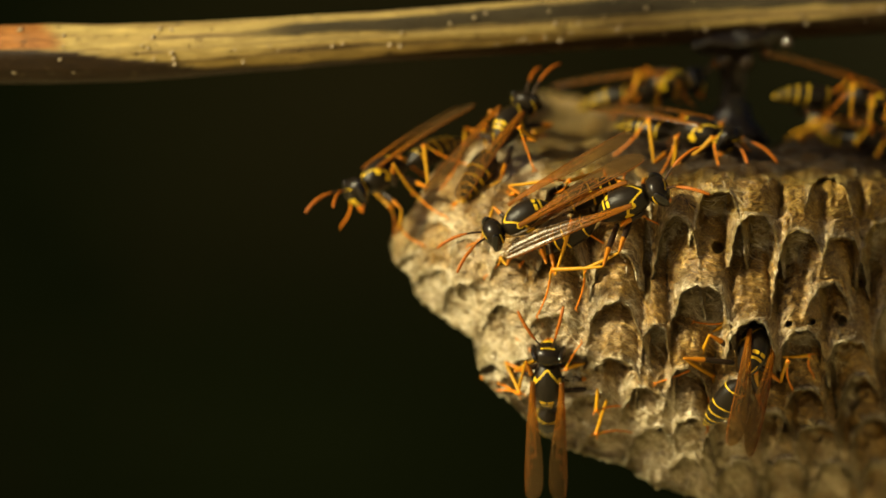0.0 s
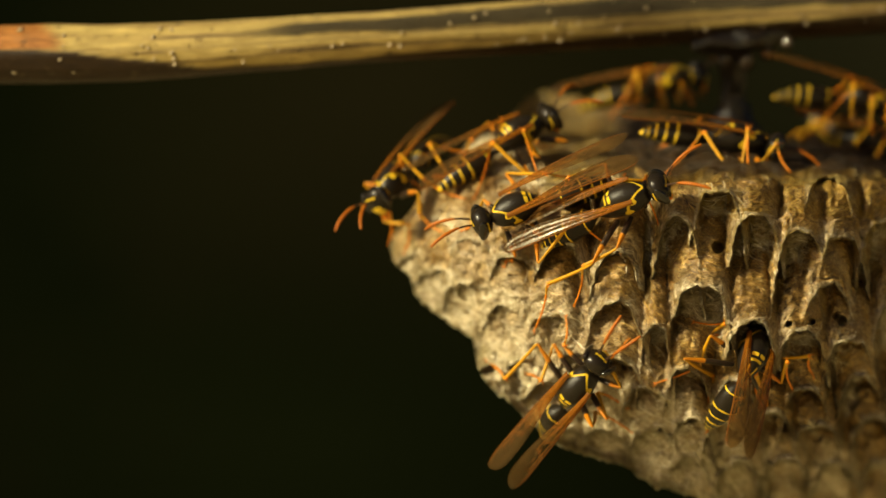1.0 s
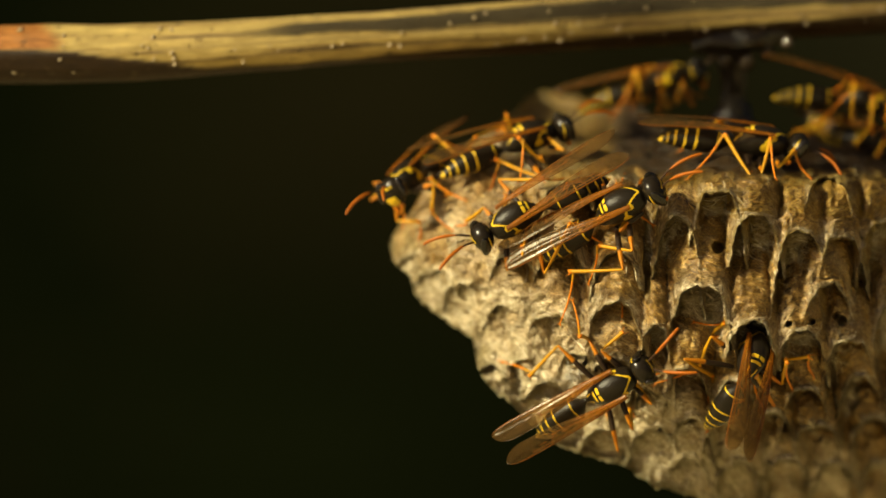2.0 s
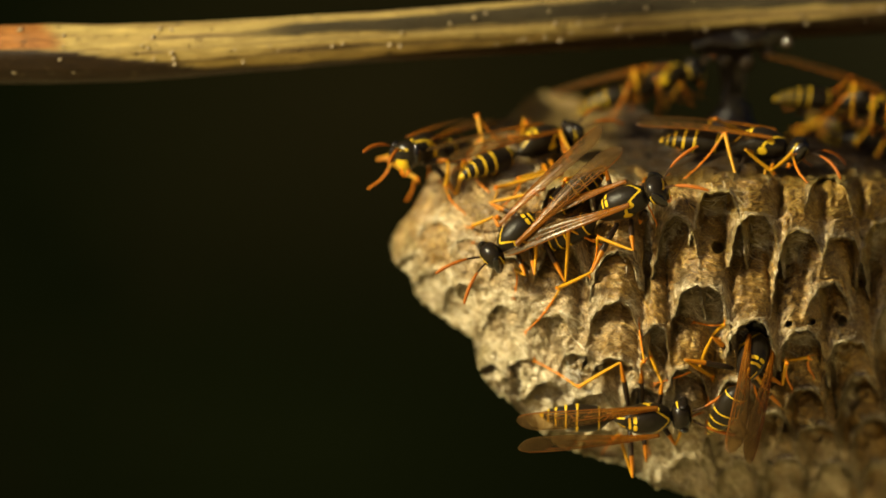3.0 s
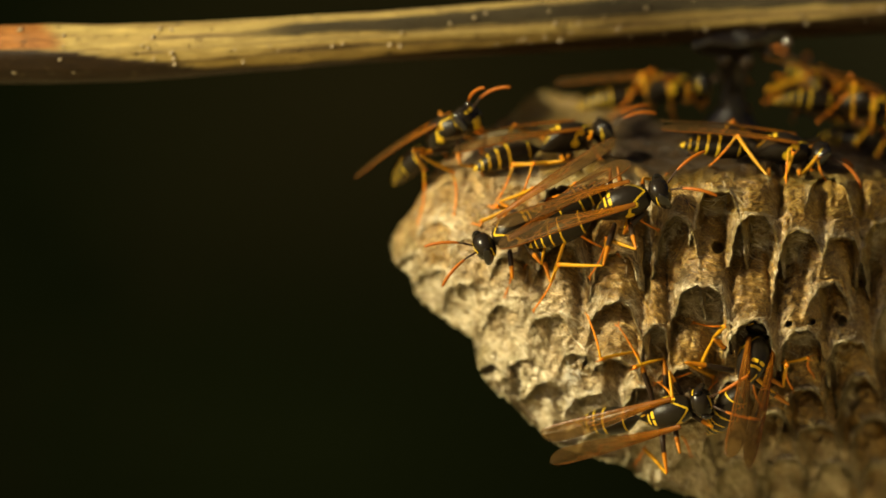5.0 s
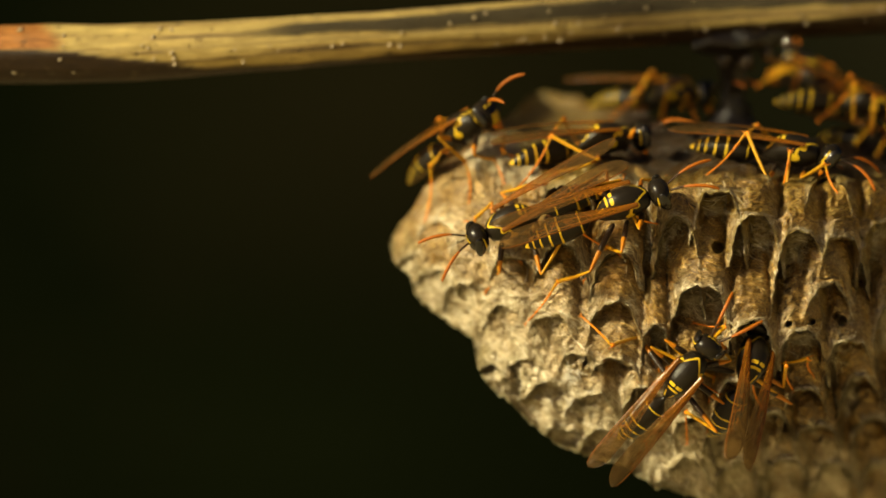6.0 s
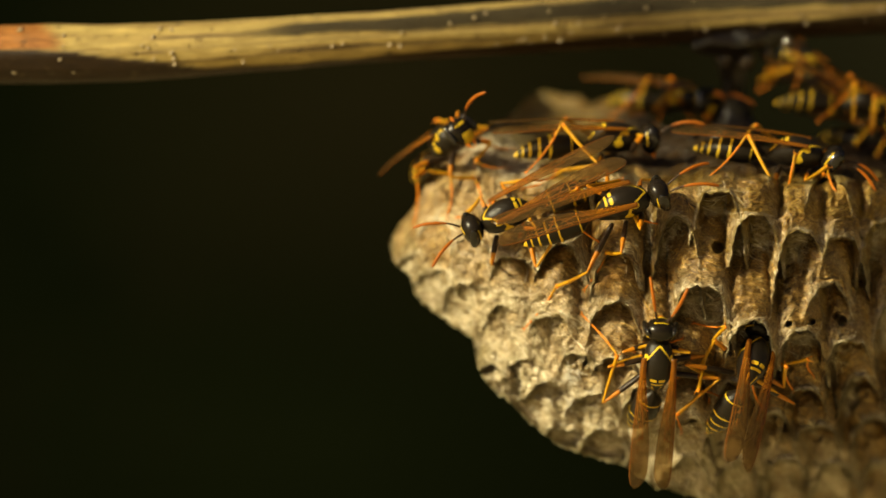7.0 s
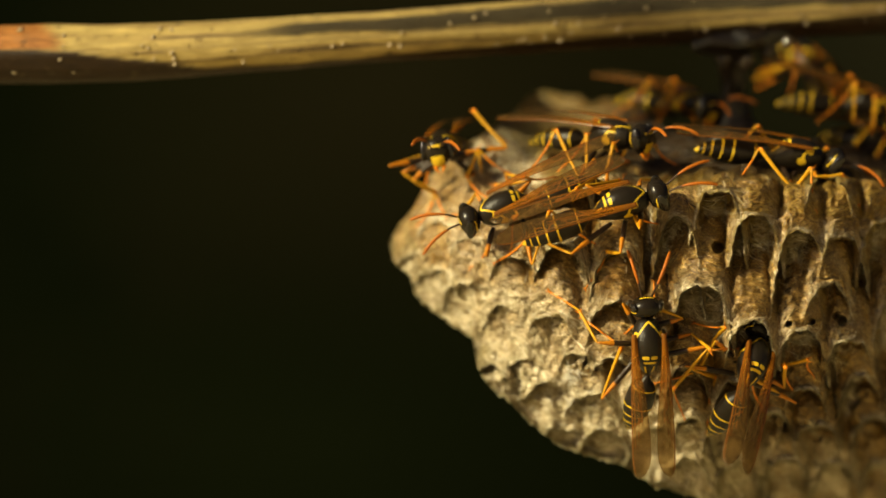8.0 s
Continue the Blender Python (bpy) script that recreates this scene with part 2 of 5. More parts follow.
PAPER = paper_material()
FIBRE = fibre_material()
CANE = branch_material()
BODY = marked_material("black_yellow_cuticle", (0.008, 0.0055, 0.003), (0.78, 0.50, 0.02), 0.33, 0.4, relief=0.4)
HEADM = marked_material("glossy_head_cuticle", (0.008, 0.0055, 0.003), (0.78, 0.50, 0.02), 0.2, 0.3, relief=0.15)
LEGM = marked_material("orange_leg_cuticle", (0.016, 0.009, 0.005), (0.52, 0.18, 0.007), 0.28, 0.32, 0.2)
SHIN = marked_material("amber_shin_cuticle", (0.46, 0.14, 0.005), (0.61, 0.30, 0.010), 0.32, 0.32, 0.2)
FEEL = marked_material("antenna_cuticle", (0.025, 0.012, 0.006), (0.40, 0.11, 0.005), 0.4, 0.42, 0.2)
EYE = plain_material("compound_eye", (0.006, 0.005, 0.004), (0.016, 0.012, 0.009), 0.12, 4000, 0.05)
WING = wing_material()
RESIN = plain_material("dark_stalk_resin", (0.004, 0.0028, 0.0018), (0.020, 0.012, 0.006), 0.38, 700, 0.8)
GLOSS = plain_material("wet_resin", (0.02, 0.013, 0.008), (0.07, 0.05, 0.032), 0.14, 900, 0.3)
WART = plain_material("cane_wart", (0.10, 0.06, 0.03), (0.5, 0.4, 0.25), 0.6)
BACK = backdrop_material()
WHITE = plain_material("white_silk", (0.55, 0.50, 0.40), (0.85, 0.82, 0.74), 0.6, 2500, 0.1)
LEAF = plain_material("green_leaf", (0.03, 0.055, 0.012), (0.07, 0.10, 0.025), 0.5, 300, 0.2)
SOIL = plain_material("dry_litter", (0.34, 0.275, 0.135), (0.62, 0.52, 0.29), 0.9, 60, 0.3)


# ---- mesh helpers ----
def mesh_from(name, verts, faces, material, uvs=None, attrs=None, smooth=True, normals=None):
    me = bpy.data.meshes.new(name)
    me.from_pydata([tuple(v) for v in verts], [], faces)
    me.materials.append(material)
    if uvs is not None:
        layer = me.uv_layers.new(name="UVMap")
        idx = np.empty(len(me.loops), dtype=np.int32)
        me.loops.foreach_get("vertex_index", idx)
        layer.data.foreach_set("uv", np.asarray(uvs, dtype=np.float32)[idx].ravel())
    for key, values in (attrs or {}).items():
        a = me.attributes.new(key, "FLOAT", "POINT")
        a.data.foreach_set("value", np.asarray(values, dtype=np.float32))
    if smooth:
        me.polygons.foreach_set("use_smooth", [True] * len(me.polygons))
    me.update()
    if normals is not None:
        me.normals_split_custom_set_from_vertices(normals)
    return me


def part(name, me, parent, label="", m=None):
    ob = new(name, me)
    ob.parent = parent
    if m is not None:
        ob.matrix_basis = m
    if label:
        tagged(ob, label)
    return ob


def loft(rings, closed_ends=True):
    """Vertices and faces of a skin over rings of equal count."""
    n = len(rings[0])
    verts = [v for r in rings for v in r]
    faces = []
    for i in range(len(rings) - 1):
        for j in range(n):
            k = (j + 1) % n
            faces.append((i * n + j, i * n + k, (i + 1) * n + k, (i + 1) * n + j))
    if closed_ends:
        faces.append(tuple(range(n - 1, -1, -1)))
        faces.append(tuple(range((len(rings) - 1) * n, len(rings) * n)))
    return verts, faces


def smooth01(a, b, x):
    t = min(1.0, max(0.0, (x - a) / (b - a)))
    return t * t * (3 - 2 * t)


# ---- the nest ----
# All sizes here in millimetres; the comb bulges towards -y. The comb is planned on the upright plane y = 0 as seen
# from a point STAND mm before it: plan (u, v) at depth y lies at x = u * (1 + y / STAND), z = v * (1 + y / STAND).
STAND = 220.0
# planes that bound the comb's outline in x and z: a * x + b * z + c > 0 inside
OUTLINE = ((0.85, -0.53, 4.7), (0.58, -0.815, 6.9), (0.747, 0.664, 4.9), (0.46, 0.89, 12.4))


def sm(a, b, x):
    t = np.clip((x - a) / (b - a), 0.0, 1.0)
    return t * t * (3 - 2 * t)


def comb_edge(x, z):
    """Distance inward from the comb's outline, rounded where its sides meet."""
    return sum(np.maximum(a * x + b * z + c, 0.03) ** -3.0 for a, b, c in OUTLINE) ** (-1 / 3.0)


def comb_face(x, z):
    """Depth of the comb's bulging outside at (x, z)."""
    e = comb_edge(x, z)
    curl = 19 * np.exp(-e / 6.5)
    # the hanging cell walls of the lower rim end nearly upright
    upright = -1.2 * np.log(np.exp(-curl / 1.2) + math.exp(-10.0 / 1.2))
    y = -9.0 + curl + (upright - curl) * sm(-8.5, -13, z) + 0.019 * np.maximum(0.0, -z - 6) ** 2 + 0.008 * np.maximum(0, 18 - x) ** 2 + 0.026 * np.maximum(0, x - 25) ** 2
    # the younger cells low on the far side stand back under the older ones
    y = y + (1.8 * sm(-9.3, -12.0, z) + 0.08 * np.maximum(0, -z - 10)) * sm(19, 28, x + 0.4 * (z + 10))
    top = 6.3 + 0.35 * np.sin(x * 0.5)
    over = np.maximum(0.0, z - top) * sm(3, 17, x)
    y = y + 4.4 * over + 2.0 * sm(-1.5, 1.0, z - top) * sm(3, 17, x)
    return np.minimum(y, 44.0)


def plan_face(u, v):
    """Depth of the comb's outside under the plan point."""
    y = np.zeros_like(u)
    for _ in range(12):
        y = 0.5 * y + 0.5 * comb_face(u * (1 + y / STAND), v * (1 + y / STAND))
    return y


def noisy(u, v, su, sv, seed):
    flat = [noise.noise(Vector((a * su, b * sv, seed))) for a, b in zip(u.ravel(), v.ravel())]
    return np.array(flat).reshape(u.shape)


nest = tagged(new("wasp_nest"), "grey-tan paper comb of open cells hanging from the cane", "wasp nest")

# cells with open mouths: u and v of the arch's crown, half its width, how far its sides hang down
MOUTHS = (
    (26.6, 5.6, 2.35, 4.2), (30.2, 3.25, 2.3, 3.8), (34.4, 1.75, 2.35, 4.6), (38.5, 1.2, 2.15, 3.9), (42.4, 2.45, 2.1, 4.3), (46.6, 2.2, 2.2, 4.2),
    (22.7, 3.1, 2.1, 5.4), (25.0, -3.6, 2.7, 3.6), (29.8, -7.0, 2.3, 3.4), (34.6, -8.0, 2.3, 3.5), (39.3, -8.95, 2.3, 3.2), (43.7, -5.4, 2.0, 3.4),
    (47.9, -7.2, 2.2, 3.4), (16.6, -5.25, 2.75, 4.4), (20.5, -7.4, 1.55, 5.4), (23.5, -11.7, 2.2, 3.4), (34.9, -13.6, 2.1, 3.0), (40.4, -12.4, 2.0, 3.4),
    (36.2, -17.1, 2.25, 2.8), (41.4, -16.4, 2.0, 3.0), (31.9, -16.0, 2.0, 3.0), (28.2, -13.0, 2.1, 3.0), (27.2, -17.0, 2.2, 3.0), (33.0, -20.4, 2.2, 2.4),
    (37.9, -20.9, 2.2, 2.4), (42.6, -20.6, 2.1, 2.4), (28.6, -20.7, 2.2, 2.4), (23.6, -20.4, 2.1, 2.0), (24.0, -16.4, 2.0, 2.6),
    (19.6, -13.6, 2.3, 2.0), (20.2, -17.4, 2.1, 2.0), (5.95, -5.65, 2.3, 2.6), (10.4, -6.5, 2.45, 3.0), (14.3, -14.1, 2.2, 1.6), (10.2, -13.0, 2.2, 1.4),
    (15.6, -17.6, 2.1, 1.5), (11.4, -17.4, 1.8, 1.2), (7.8, -10.8, 1.9, 1.5), (4.6, -11.4, 1.6, 1.2), (13.0, -10.2, 1.9, 1.6), (16.6, -10.7, 2.2, 1.4),
    (2.2, -3.4, 2.0, 1.4), (-0.8, -2.2, 1.8, 1.2), (-3.0, -0.8, 1.5, 1.0), (2.6, 0.8, 2.0, 1.4), (6.6, -0.8, 2.1, 1.8), (11.4, 0.4, 2.2, 2.6), (-0.6, 2.4, 1.9, 1.2),
)
# small holes chewed through the paper: u, v, radius
PITS = ((26.57, 0.16, 0.55), (33.4, -7.25, 0.30), (35.6, -7.0, 0.27), (38.5, -6.9, 0.42), (37.9, -6.5, 0.3))


def plan_cells():
    """The mouths above, and a looser lattice of more over the rest of the comb."""
    cells = list(MOUTHS)
    rng = random.Random(57)
    for i in range(18):
        for j in range(9):
            u, v = -4 + 4.1 * i + rng.uniform(-0.4, 0.4), 6.5 - 4.9 * j - (2.4 if i % 2 else 0.0) + rng.uniform(-0.5, 0.5)
            if 13 < u < 60 and v > 1.5 and u < 21 or u > 60 or (u < 9 and v > 4):
                continue
            if comb_edge(u, v) > 0.7 and all(math.hypot(u - c[0], (v - c[1]) * 0.8) > 3.3 for c in cells):
                cells.append((u, v, 2.15, 1.6 if u < 16 else 2.8))
    return cells


CELLS = plan_cells()
LOW_U = (-5.2, -4.9, -4.6, -3.1, -2.8, -1.3, 0.9, 2.9, 3.3, 4.7, 6.6, 8.2, 11.0, 14.5, 18.3, 18.9, 21.3, 23.8, 30.0, 42.8, 62.0)
LOW_V = (0.4, -0.6, -1.3, -2.7, -4.3, -5.8, -7.3, -8.8, -11.7, -13.6, -14.9, -16.6, -19.0, -20.2, -21.2, -22.3, -23.1, -23.9, -27.0, -31.5, -33.0)


def build_comb():
    """The whole outside of the comb as one relief of overlapping half tubes, parted into its cells."""
    us = np.concatenate((np.linspace(-5.2, 44, 470), np.linspace(44.4, 60, 26)))
    nu, nv = len(us), 400
    crest, lows = [], []
    for u in us:
        # a lone knob of paper stands on the far rim
        top = 14.2 - 4.2 * smooth01(15, 27, u) + 0.7 * noise.noise(Vector((u * 0.3, 3, 1))) + 0.9 * math.exp(-((u - 9.8) / 2.2) ** 2)
        side = min((0.85 * u + 4.7) / 0.53, (0.58 * u + 6.9) / 0.815)
        low = float(np.interp(u, LOW_U, LOW_V)) + 0.45 * noise.noise(Vector((u * 0.8, 1, 8))) + 0.25 * noise.noise(Vector((u * 2.3, 4, 8)))
        top = min(side, top) + 0.5 * noise.noise(Vector((u * 0.55, 5, 2))) + 0.25 * noise.noise(Vector((u * 1.9, 5, 2)))
        crest.append(max(top, low + 0.2))
        lows.append(low)
    t = np.linspace(0, 1, nv)
    u = np.repeat(us[:, None], nv, 1)
    v = np.array(lows)[:, None] + (np.array(crest) - np.array(lows))[:, None] * t[None, :]
    face = plan_face(u, v)
    left = sm(19, 6, u) * sm(2.6, -1.0, v - 0.2 * u + 6.5) + sm(9, 2, u)
    left = np.clip(left, 0, 1)
    wob = noisy(u, v, 1.2, 1.2, 4)
    wob2 = noisy(u, v, 3.4, 3.4, 14)
    # half tubes: each stands proud at its lip and sinks back upward, under the lip of the next
    best = np.full(u.shape, -3.6)
    soft = np.exp(best * 2.4)
    owner = np.full(u.shape, -1)
    along, across, lean = np.zeros(u.shape), np.zeros(u.shape), np.zeros(u.shape)
    for n, (cu, cv, w, hang) in enumerate(CELLS):
        rng = random.Random(n * 13 + 5)
        ph, skew = rng.uniform(0, 90), rng.uniform(-0.25, 0.25)
        q = (u - cu + 0.18 * wob) / w
        a = np.abs(q)
        rag = 0.22 * np.sin(u * 2.1 + ph) + 0.13 * np.sin(u * 5.3 + 2 * ph) + 0.30 * wob + 0.22 * wob2
        fall = hang * (0.42 * a ** 2 + 0.58 * np.minimum(a, 1.1) ** 4) * (1 + skew * q)
        s = v - (cv - fall + rag * (0.45 + 0.5 * a))
        low = min(1.0, max(0.0, (-cv - 8) / 6))
        deep, pitch = 3.4 - 0.8 * low, 9.2 - 4.0 * low
        full = sm(0.85, 0.4, s / pitch)
        bow = (1 - np.clip(a, 0, 1.3) ** 2.4 * 0.40) * 1.5 * full + (1 - full) * (a ** 2 * 0.7 - 0.1)
        h = bow - 1.5 - deep * (np.maximum(s, 0) / pitch) ** 1.5
        h += (0.35 + 0.75 * low) * np.exp(-(s / 0.5) ** 2)
        on = (s > 0) & (a < 1.24) & (s < 15)
        h = np.where(on, h, -9.0)
        take = h > best
        best = np.where(take, h, best)
        owner = np.where(take, n, owner)
        along, across = np.where(take, s, along), np.where(take, q * w, across)
        lean = np.where(take, np.arctan(-hang * (0.6 * q + 2.8 * q ** 3) / w * np.exp(-np.maximum(s, 0) / 3.0)), lean)
        soft = soft + np.exp(h * 2.4)
    h = np.maximum(np.log(soft) / 2.4, best)
    h = np.minimum(h, best + 0.6)
    # the old sealed cells along the left side are lower and lumpier
    h = h * (1 - 0.66 * left) * (1 - 0.5 * sm(-9.5, -16, v) * sm(32, 22, u) * (1 - left))
    lumps = 0.45 * noisy(u, v, 0.45, 0.4, 3) + 0.22 * wob + 0.13 * noisy(u, v, 2.4, 2.8, 9) + 0.06 * wob2
    lumps = lumps * (1 + 0.8 * left) + 0.11 * noisy(across, along, 0.35, 2.4, 21) + 0.05 * noisy(across, along, 1.6, 5.0, 27)
    fade = 1 - sm(6.0, 8.2, v) * sm(3, 16, u)
    for hu, hv, hr in PITS:
        h = h - 2.6 * sm(hr * 1.15, hr * 0.75, np.hypot(u - hu, v - hv))
    rim = sm(0.0, 1.2, v - np.array(lows)[:, None])
    y = face - (h * (0.35 + 0.65 * rim) + lumps) * fade
    high = v > 4.5
    # rounded bottoms of the cells on the comb's back
    qu, qy = u / 4.2, y / 3.7
    cx = qu - 0.5 * (np.round(qy) % 2)
    lump = (np.cos(2 * np.pi * (cx - np.round(cx))) * 0.5 + 0.5) * (np.cos(2 * np.pi * (qy - np.round(qy))) * 0.5 + 0.5)
    lump = lump * 1.2 * sm(5, 8, v) * sm(8, 16, u) * high
    rough = 0.5 * noisy(u, v, 0.34, 0.5, 7) + 0.3 * noisy(u, v, 0.9, 0.9, 2)
    y = y - lump * 0.5 - rough * (1 - fade)
    z_up = lump * 0.6 + 0.2 * rough * (1 - fade)
    grid = np.stack((u * (1 + y / STAND), y, v * (1 + y / STAND) + z_up), 2)
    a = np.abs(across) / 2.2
    # fresh lips are pale, paler still for the light their edges catch
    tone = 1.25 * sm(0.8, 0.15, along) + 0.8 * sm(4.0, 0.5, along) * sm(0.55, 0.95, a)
    # the lower rim is paled to paint in its brighter light
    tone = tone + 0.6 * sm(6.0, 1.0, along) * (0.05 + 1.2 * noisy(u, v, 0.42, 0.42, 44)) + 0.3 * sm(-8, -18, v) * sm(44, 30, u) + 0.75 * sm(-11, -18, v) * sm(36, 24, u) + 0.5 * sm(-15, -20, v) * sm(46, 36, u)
    # so is the left side, for the sun it faces
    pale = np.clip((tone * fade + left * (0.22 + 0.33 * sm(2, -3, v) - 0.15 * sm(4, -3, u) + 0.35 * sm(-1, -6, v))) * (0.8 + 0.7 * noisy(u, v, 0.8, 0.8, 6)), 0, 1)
    # shade on the comb's back round its stalk, painted as dark paper
    stain = sm(11.5, 19, u + 2.5 * noisy(u, v, 0.3, 0.3, 31)) * sm(5.8, 7.6, v + 0.6 * wob)
    # shade low on the far side is painted as browner paper, lips kept pale
    low_shade = sm(-9.6, -12.0, v) * sm(20, 28, u + 0.4 * (v + 10)) * (0.15 + 0.85 * sm(-20, -15, v))
    lips = sm(1.0, 0.4, along + 0.3 * wob) + 0.6 * sm(3.0, 0.8, along) * sm(0.72, 0.95, a)
    stain = np.clip(stain + low_shade * (0.62 - 0.2 * wob), 0, 1) * (1 - np.clip(lips, 0, 1) * low_shade)
    pale = np.clip(pale * (1 - 0.6 * low_shade) + lips * low_shade, 0, 1)
    # the cells near the stalk are tinted honey-coloured
    honey = np.maximum(sm(15, 27, u) * sm(-6, 4, v), 0.8 * sm(1, 9, u) * sm(4, 9, v)) * (0.85 + 0.4 * wob)
    back = (owner < 0) | (v > 7.6)
    owner = np.where(back, -1, owner)
    uvu, uvv = across.copy(), along.copy()
    uvu[back], uvv[back] = (u * 0.8 + y * 0.3)[back], (v * 1.2 + y * 0.5)[back]
    quads = np.arange(nu * nv).reshape(nu, nv)
    quads = np.stack((quads[:-1, :-1], quads[1:, :-1], quads[1:, 1:], quads[:-1, 1:]), 2).reshape(-1, 4)
    flat = grid.reshape(-1, 3)
    nrm = np.cross(np.gradient(grid, axis=0), np.gradient(grid, axis=1))
    nrm = (nrm / (np.linalg.norm(nrm, axis=2, keepdims=True) + 1e-12)).reshape(-1, 3)
    own, pal, shd, hon = owner.ravel(), pale.ravel(), stain.ravel(), honey.ravel()
    fu, fv = u.ravel(), v.ravel()
    piece = own[quads[:, 0]]
    shift = np.where(own >= 0, own * 7.3, 0.0)
    uv_all = np.stack((uvu.ravel() + shift, uvv.ravel() + shift * 1.7), 1)
    for n in range(-1, len(CELLS)):
        f = quads[piece == n]
        if len(f) < 30:
            continue
        ids, inv = np.unique(f, return_inverse=True)
        faces = [tuple(r) for r in inv.reshape(-1, 4).tolist()]
        verts = flat[ids]
        uvs = uv_all[ids]
        if n >= 0:
            # border points take this cell's own run of the paper
            cu, cv, w, hang = CELLS[n]
            other = own[ids] != n
            uvs = uvs.copy()
            uvs[other] = np.stack((fu[ids] - cu + n * 7.3, fv[ids] - cv + n * 12.41), 1)[other]
            base = np.array((cu, float(plan_face(np.array([cu]), np.array([cv]))[0]), cv))
            me = mesh_from("cell", (verts - base) * MM, faces, PAPER, uvs, {"pale": pal[ids], "stain": shd[ids], "honey": hon[ids]}, normals=nrm[ids].tolist())
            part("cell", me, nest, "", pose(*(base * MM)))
        else:
            verts, uvs, pl, st, ho = [Vector(p) for p in verts], list(uvs), list(pal[ids]), list(shd[ids]), list(hon[ids])
            # closed behind by a plain back
            place = {i: k for k, i in enumerate(ids)}
            rim_ids = [i * nv for i in range(nu)] + [(nu - 1) * nv + j for j in range(1, nv)]
            rim_ids += [i * nv + nv - 1 for i in range(nu - 2, -1, -1)] + [j for j in range(nv - 2, 0, -1)]
            front = []
            for r in rim_ids:
                if r not in place:
                    place[r] = len(verts)
                    verts.append(Vector(flat[r]))
                    uvs.append((fu[r], fv[r])), pl.append(pal[r]), st.append(shd[r]), ho.append(hon[r])
                front.append(place[r])
            m = len(verts)
            for r in rim_ids:
                p = flat[r]
                verts.append(Vector((p[0] * 0.9 + 3.0, 47.0, p[2] * 0.9)))
                uvs.append((p[0], p[2])), pl.append(0.0), st.append(0.5), ho.append(0.5)
            k = len(front)
            for q in range(k):
                p = (q + 1) % k
                faces.append((front[p], front[q], m + q, m + p))
            faces.append(tuple(m + q for q in range(k)))
            part("comb_back", mesh_from("comb_back", [p * MM for p in verts], faces, PAPER, uvs, {"pale": pl, "stain": st, "honey": ho}), nest, "lumpy paper back of the comb, shade painted in round the stalk")
    return grid, pale, lean, stain


SHEET = build_comb()


def comb_depth(cu, cv):
    """Depth of the relief's proudest point near a plan point."""
    g = SHEET[0]
    x, z = g[..., 0] / (1 + g[..., 1] / STAND), g[..., 2] / (1 + g[..., 1] / STAND)
    return float(g[..., 1][(np.abs(x - cu) < 0.6) & (np.abs(z - cv) < 0.6)].min())


def build_tufts():
    """Shreds of torn silk that hang from two cell rims."""
    rng = random.Random(4)
    for cu, cv, size, count in ((12.4, -12.3, 1.3, 26), (12.2, -14.9, 0.9, 9)):
        y = comb_depth(cu, cv) - 0.1
        cx, cz = cu * (1 + y / STAND), cv * (1 + y / STAND)
        verts, faces = [], []
        for i in range(count):
            p = Vector((rng.uniform(-0.5, 0.5), rng.uniform(-0.2, 0.2), rng.uniform(-0.3, 0.6))) * size
            d = Vector((rng.uniform(-1, 1), rng.uniform(-0.7, 0.2), rng.uniform(-1.2, 0.5))).normalized()
            bend = Vector((rng.uniform(-1, 1), rng.uniform(-1, 1), rng.uniform(-1, 1))) * 0.5
            wide = rng.uniform(0.03, 0.11)
            rings = []
            for k in range(7):
                side = d.orthogonal().normalized()
                up = d.cross(side)
                w = wide * (1 - 0.7 * k / 6)
                rings.append([(p + side * w) * MM, (p + up * 0.02) * MM, (p - side * w) * MM, (p - up * 0.02) * MM])
                p = p + d * size * 0.16
                d = (d + bend * 0.25).normalized()
            vs, fs = loft(rings)
            base = len(verts)
            verts += vs
            faces += [tuple(base + q for q in f) for f in fs]
        part("silk_shred", mesh_from("silk_shred", verts, faces, WHITE), nest, "white shred of torn silk", pose(cx * MM, y * MM, cz * MM))


build_tufts()


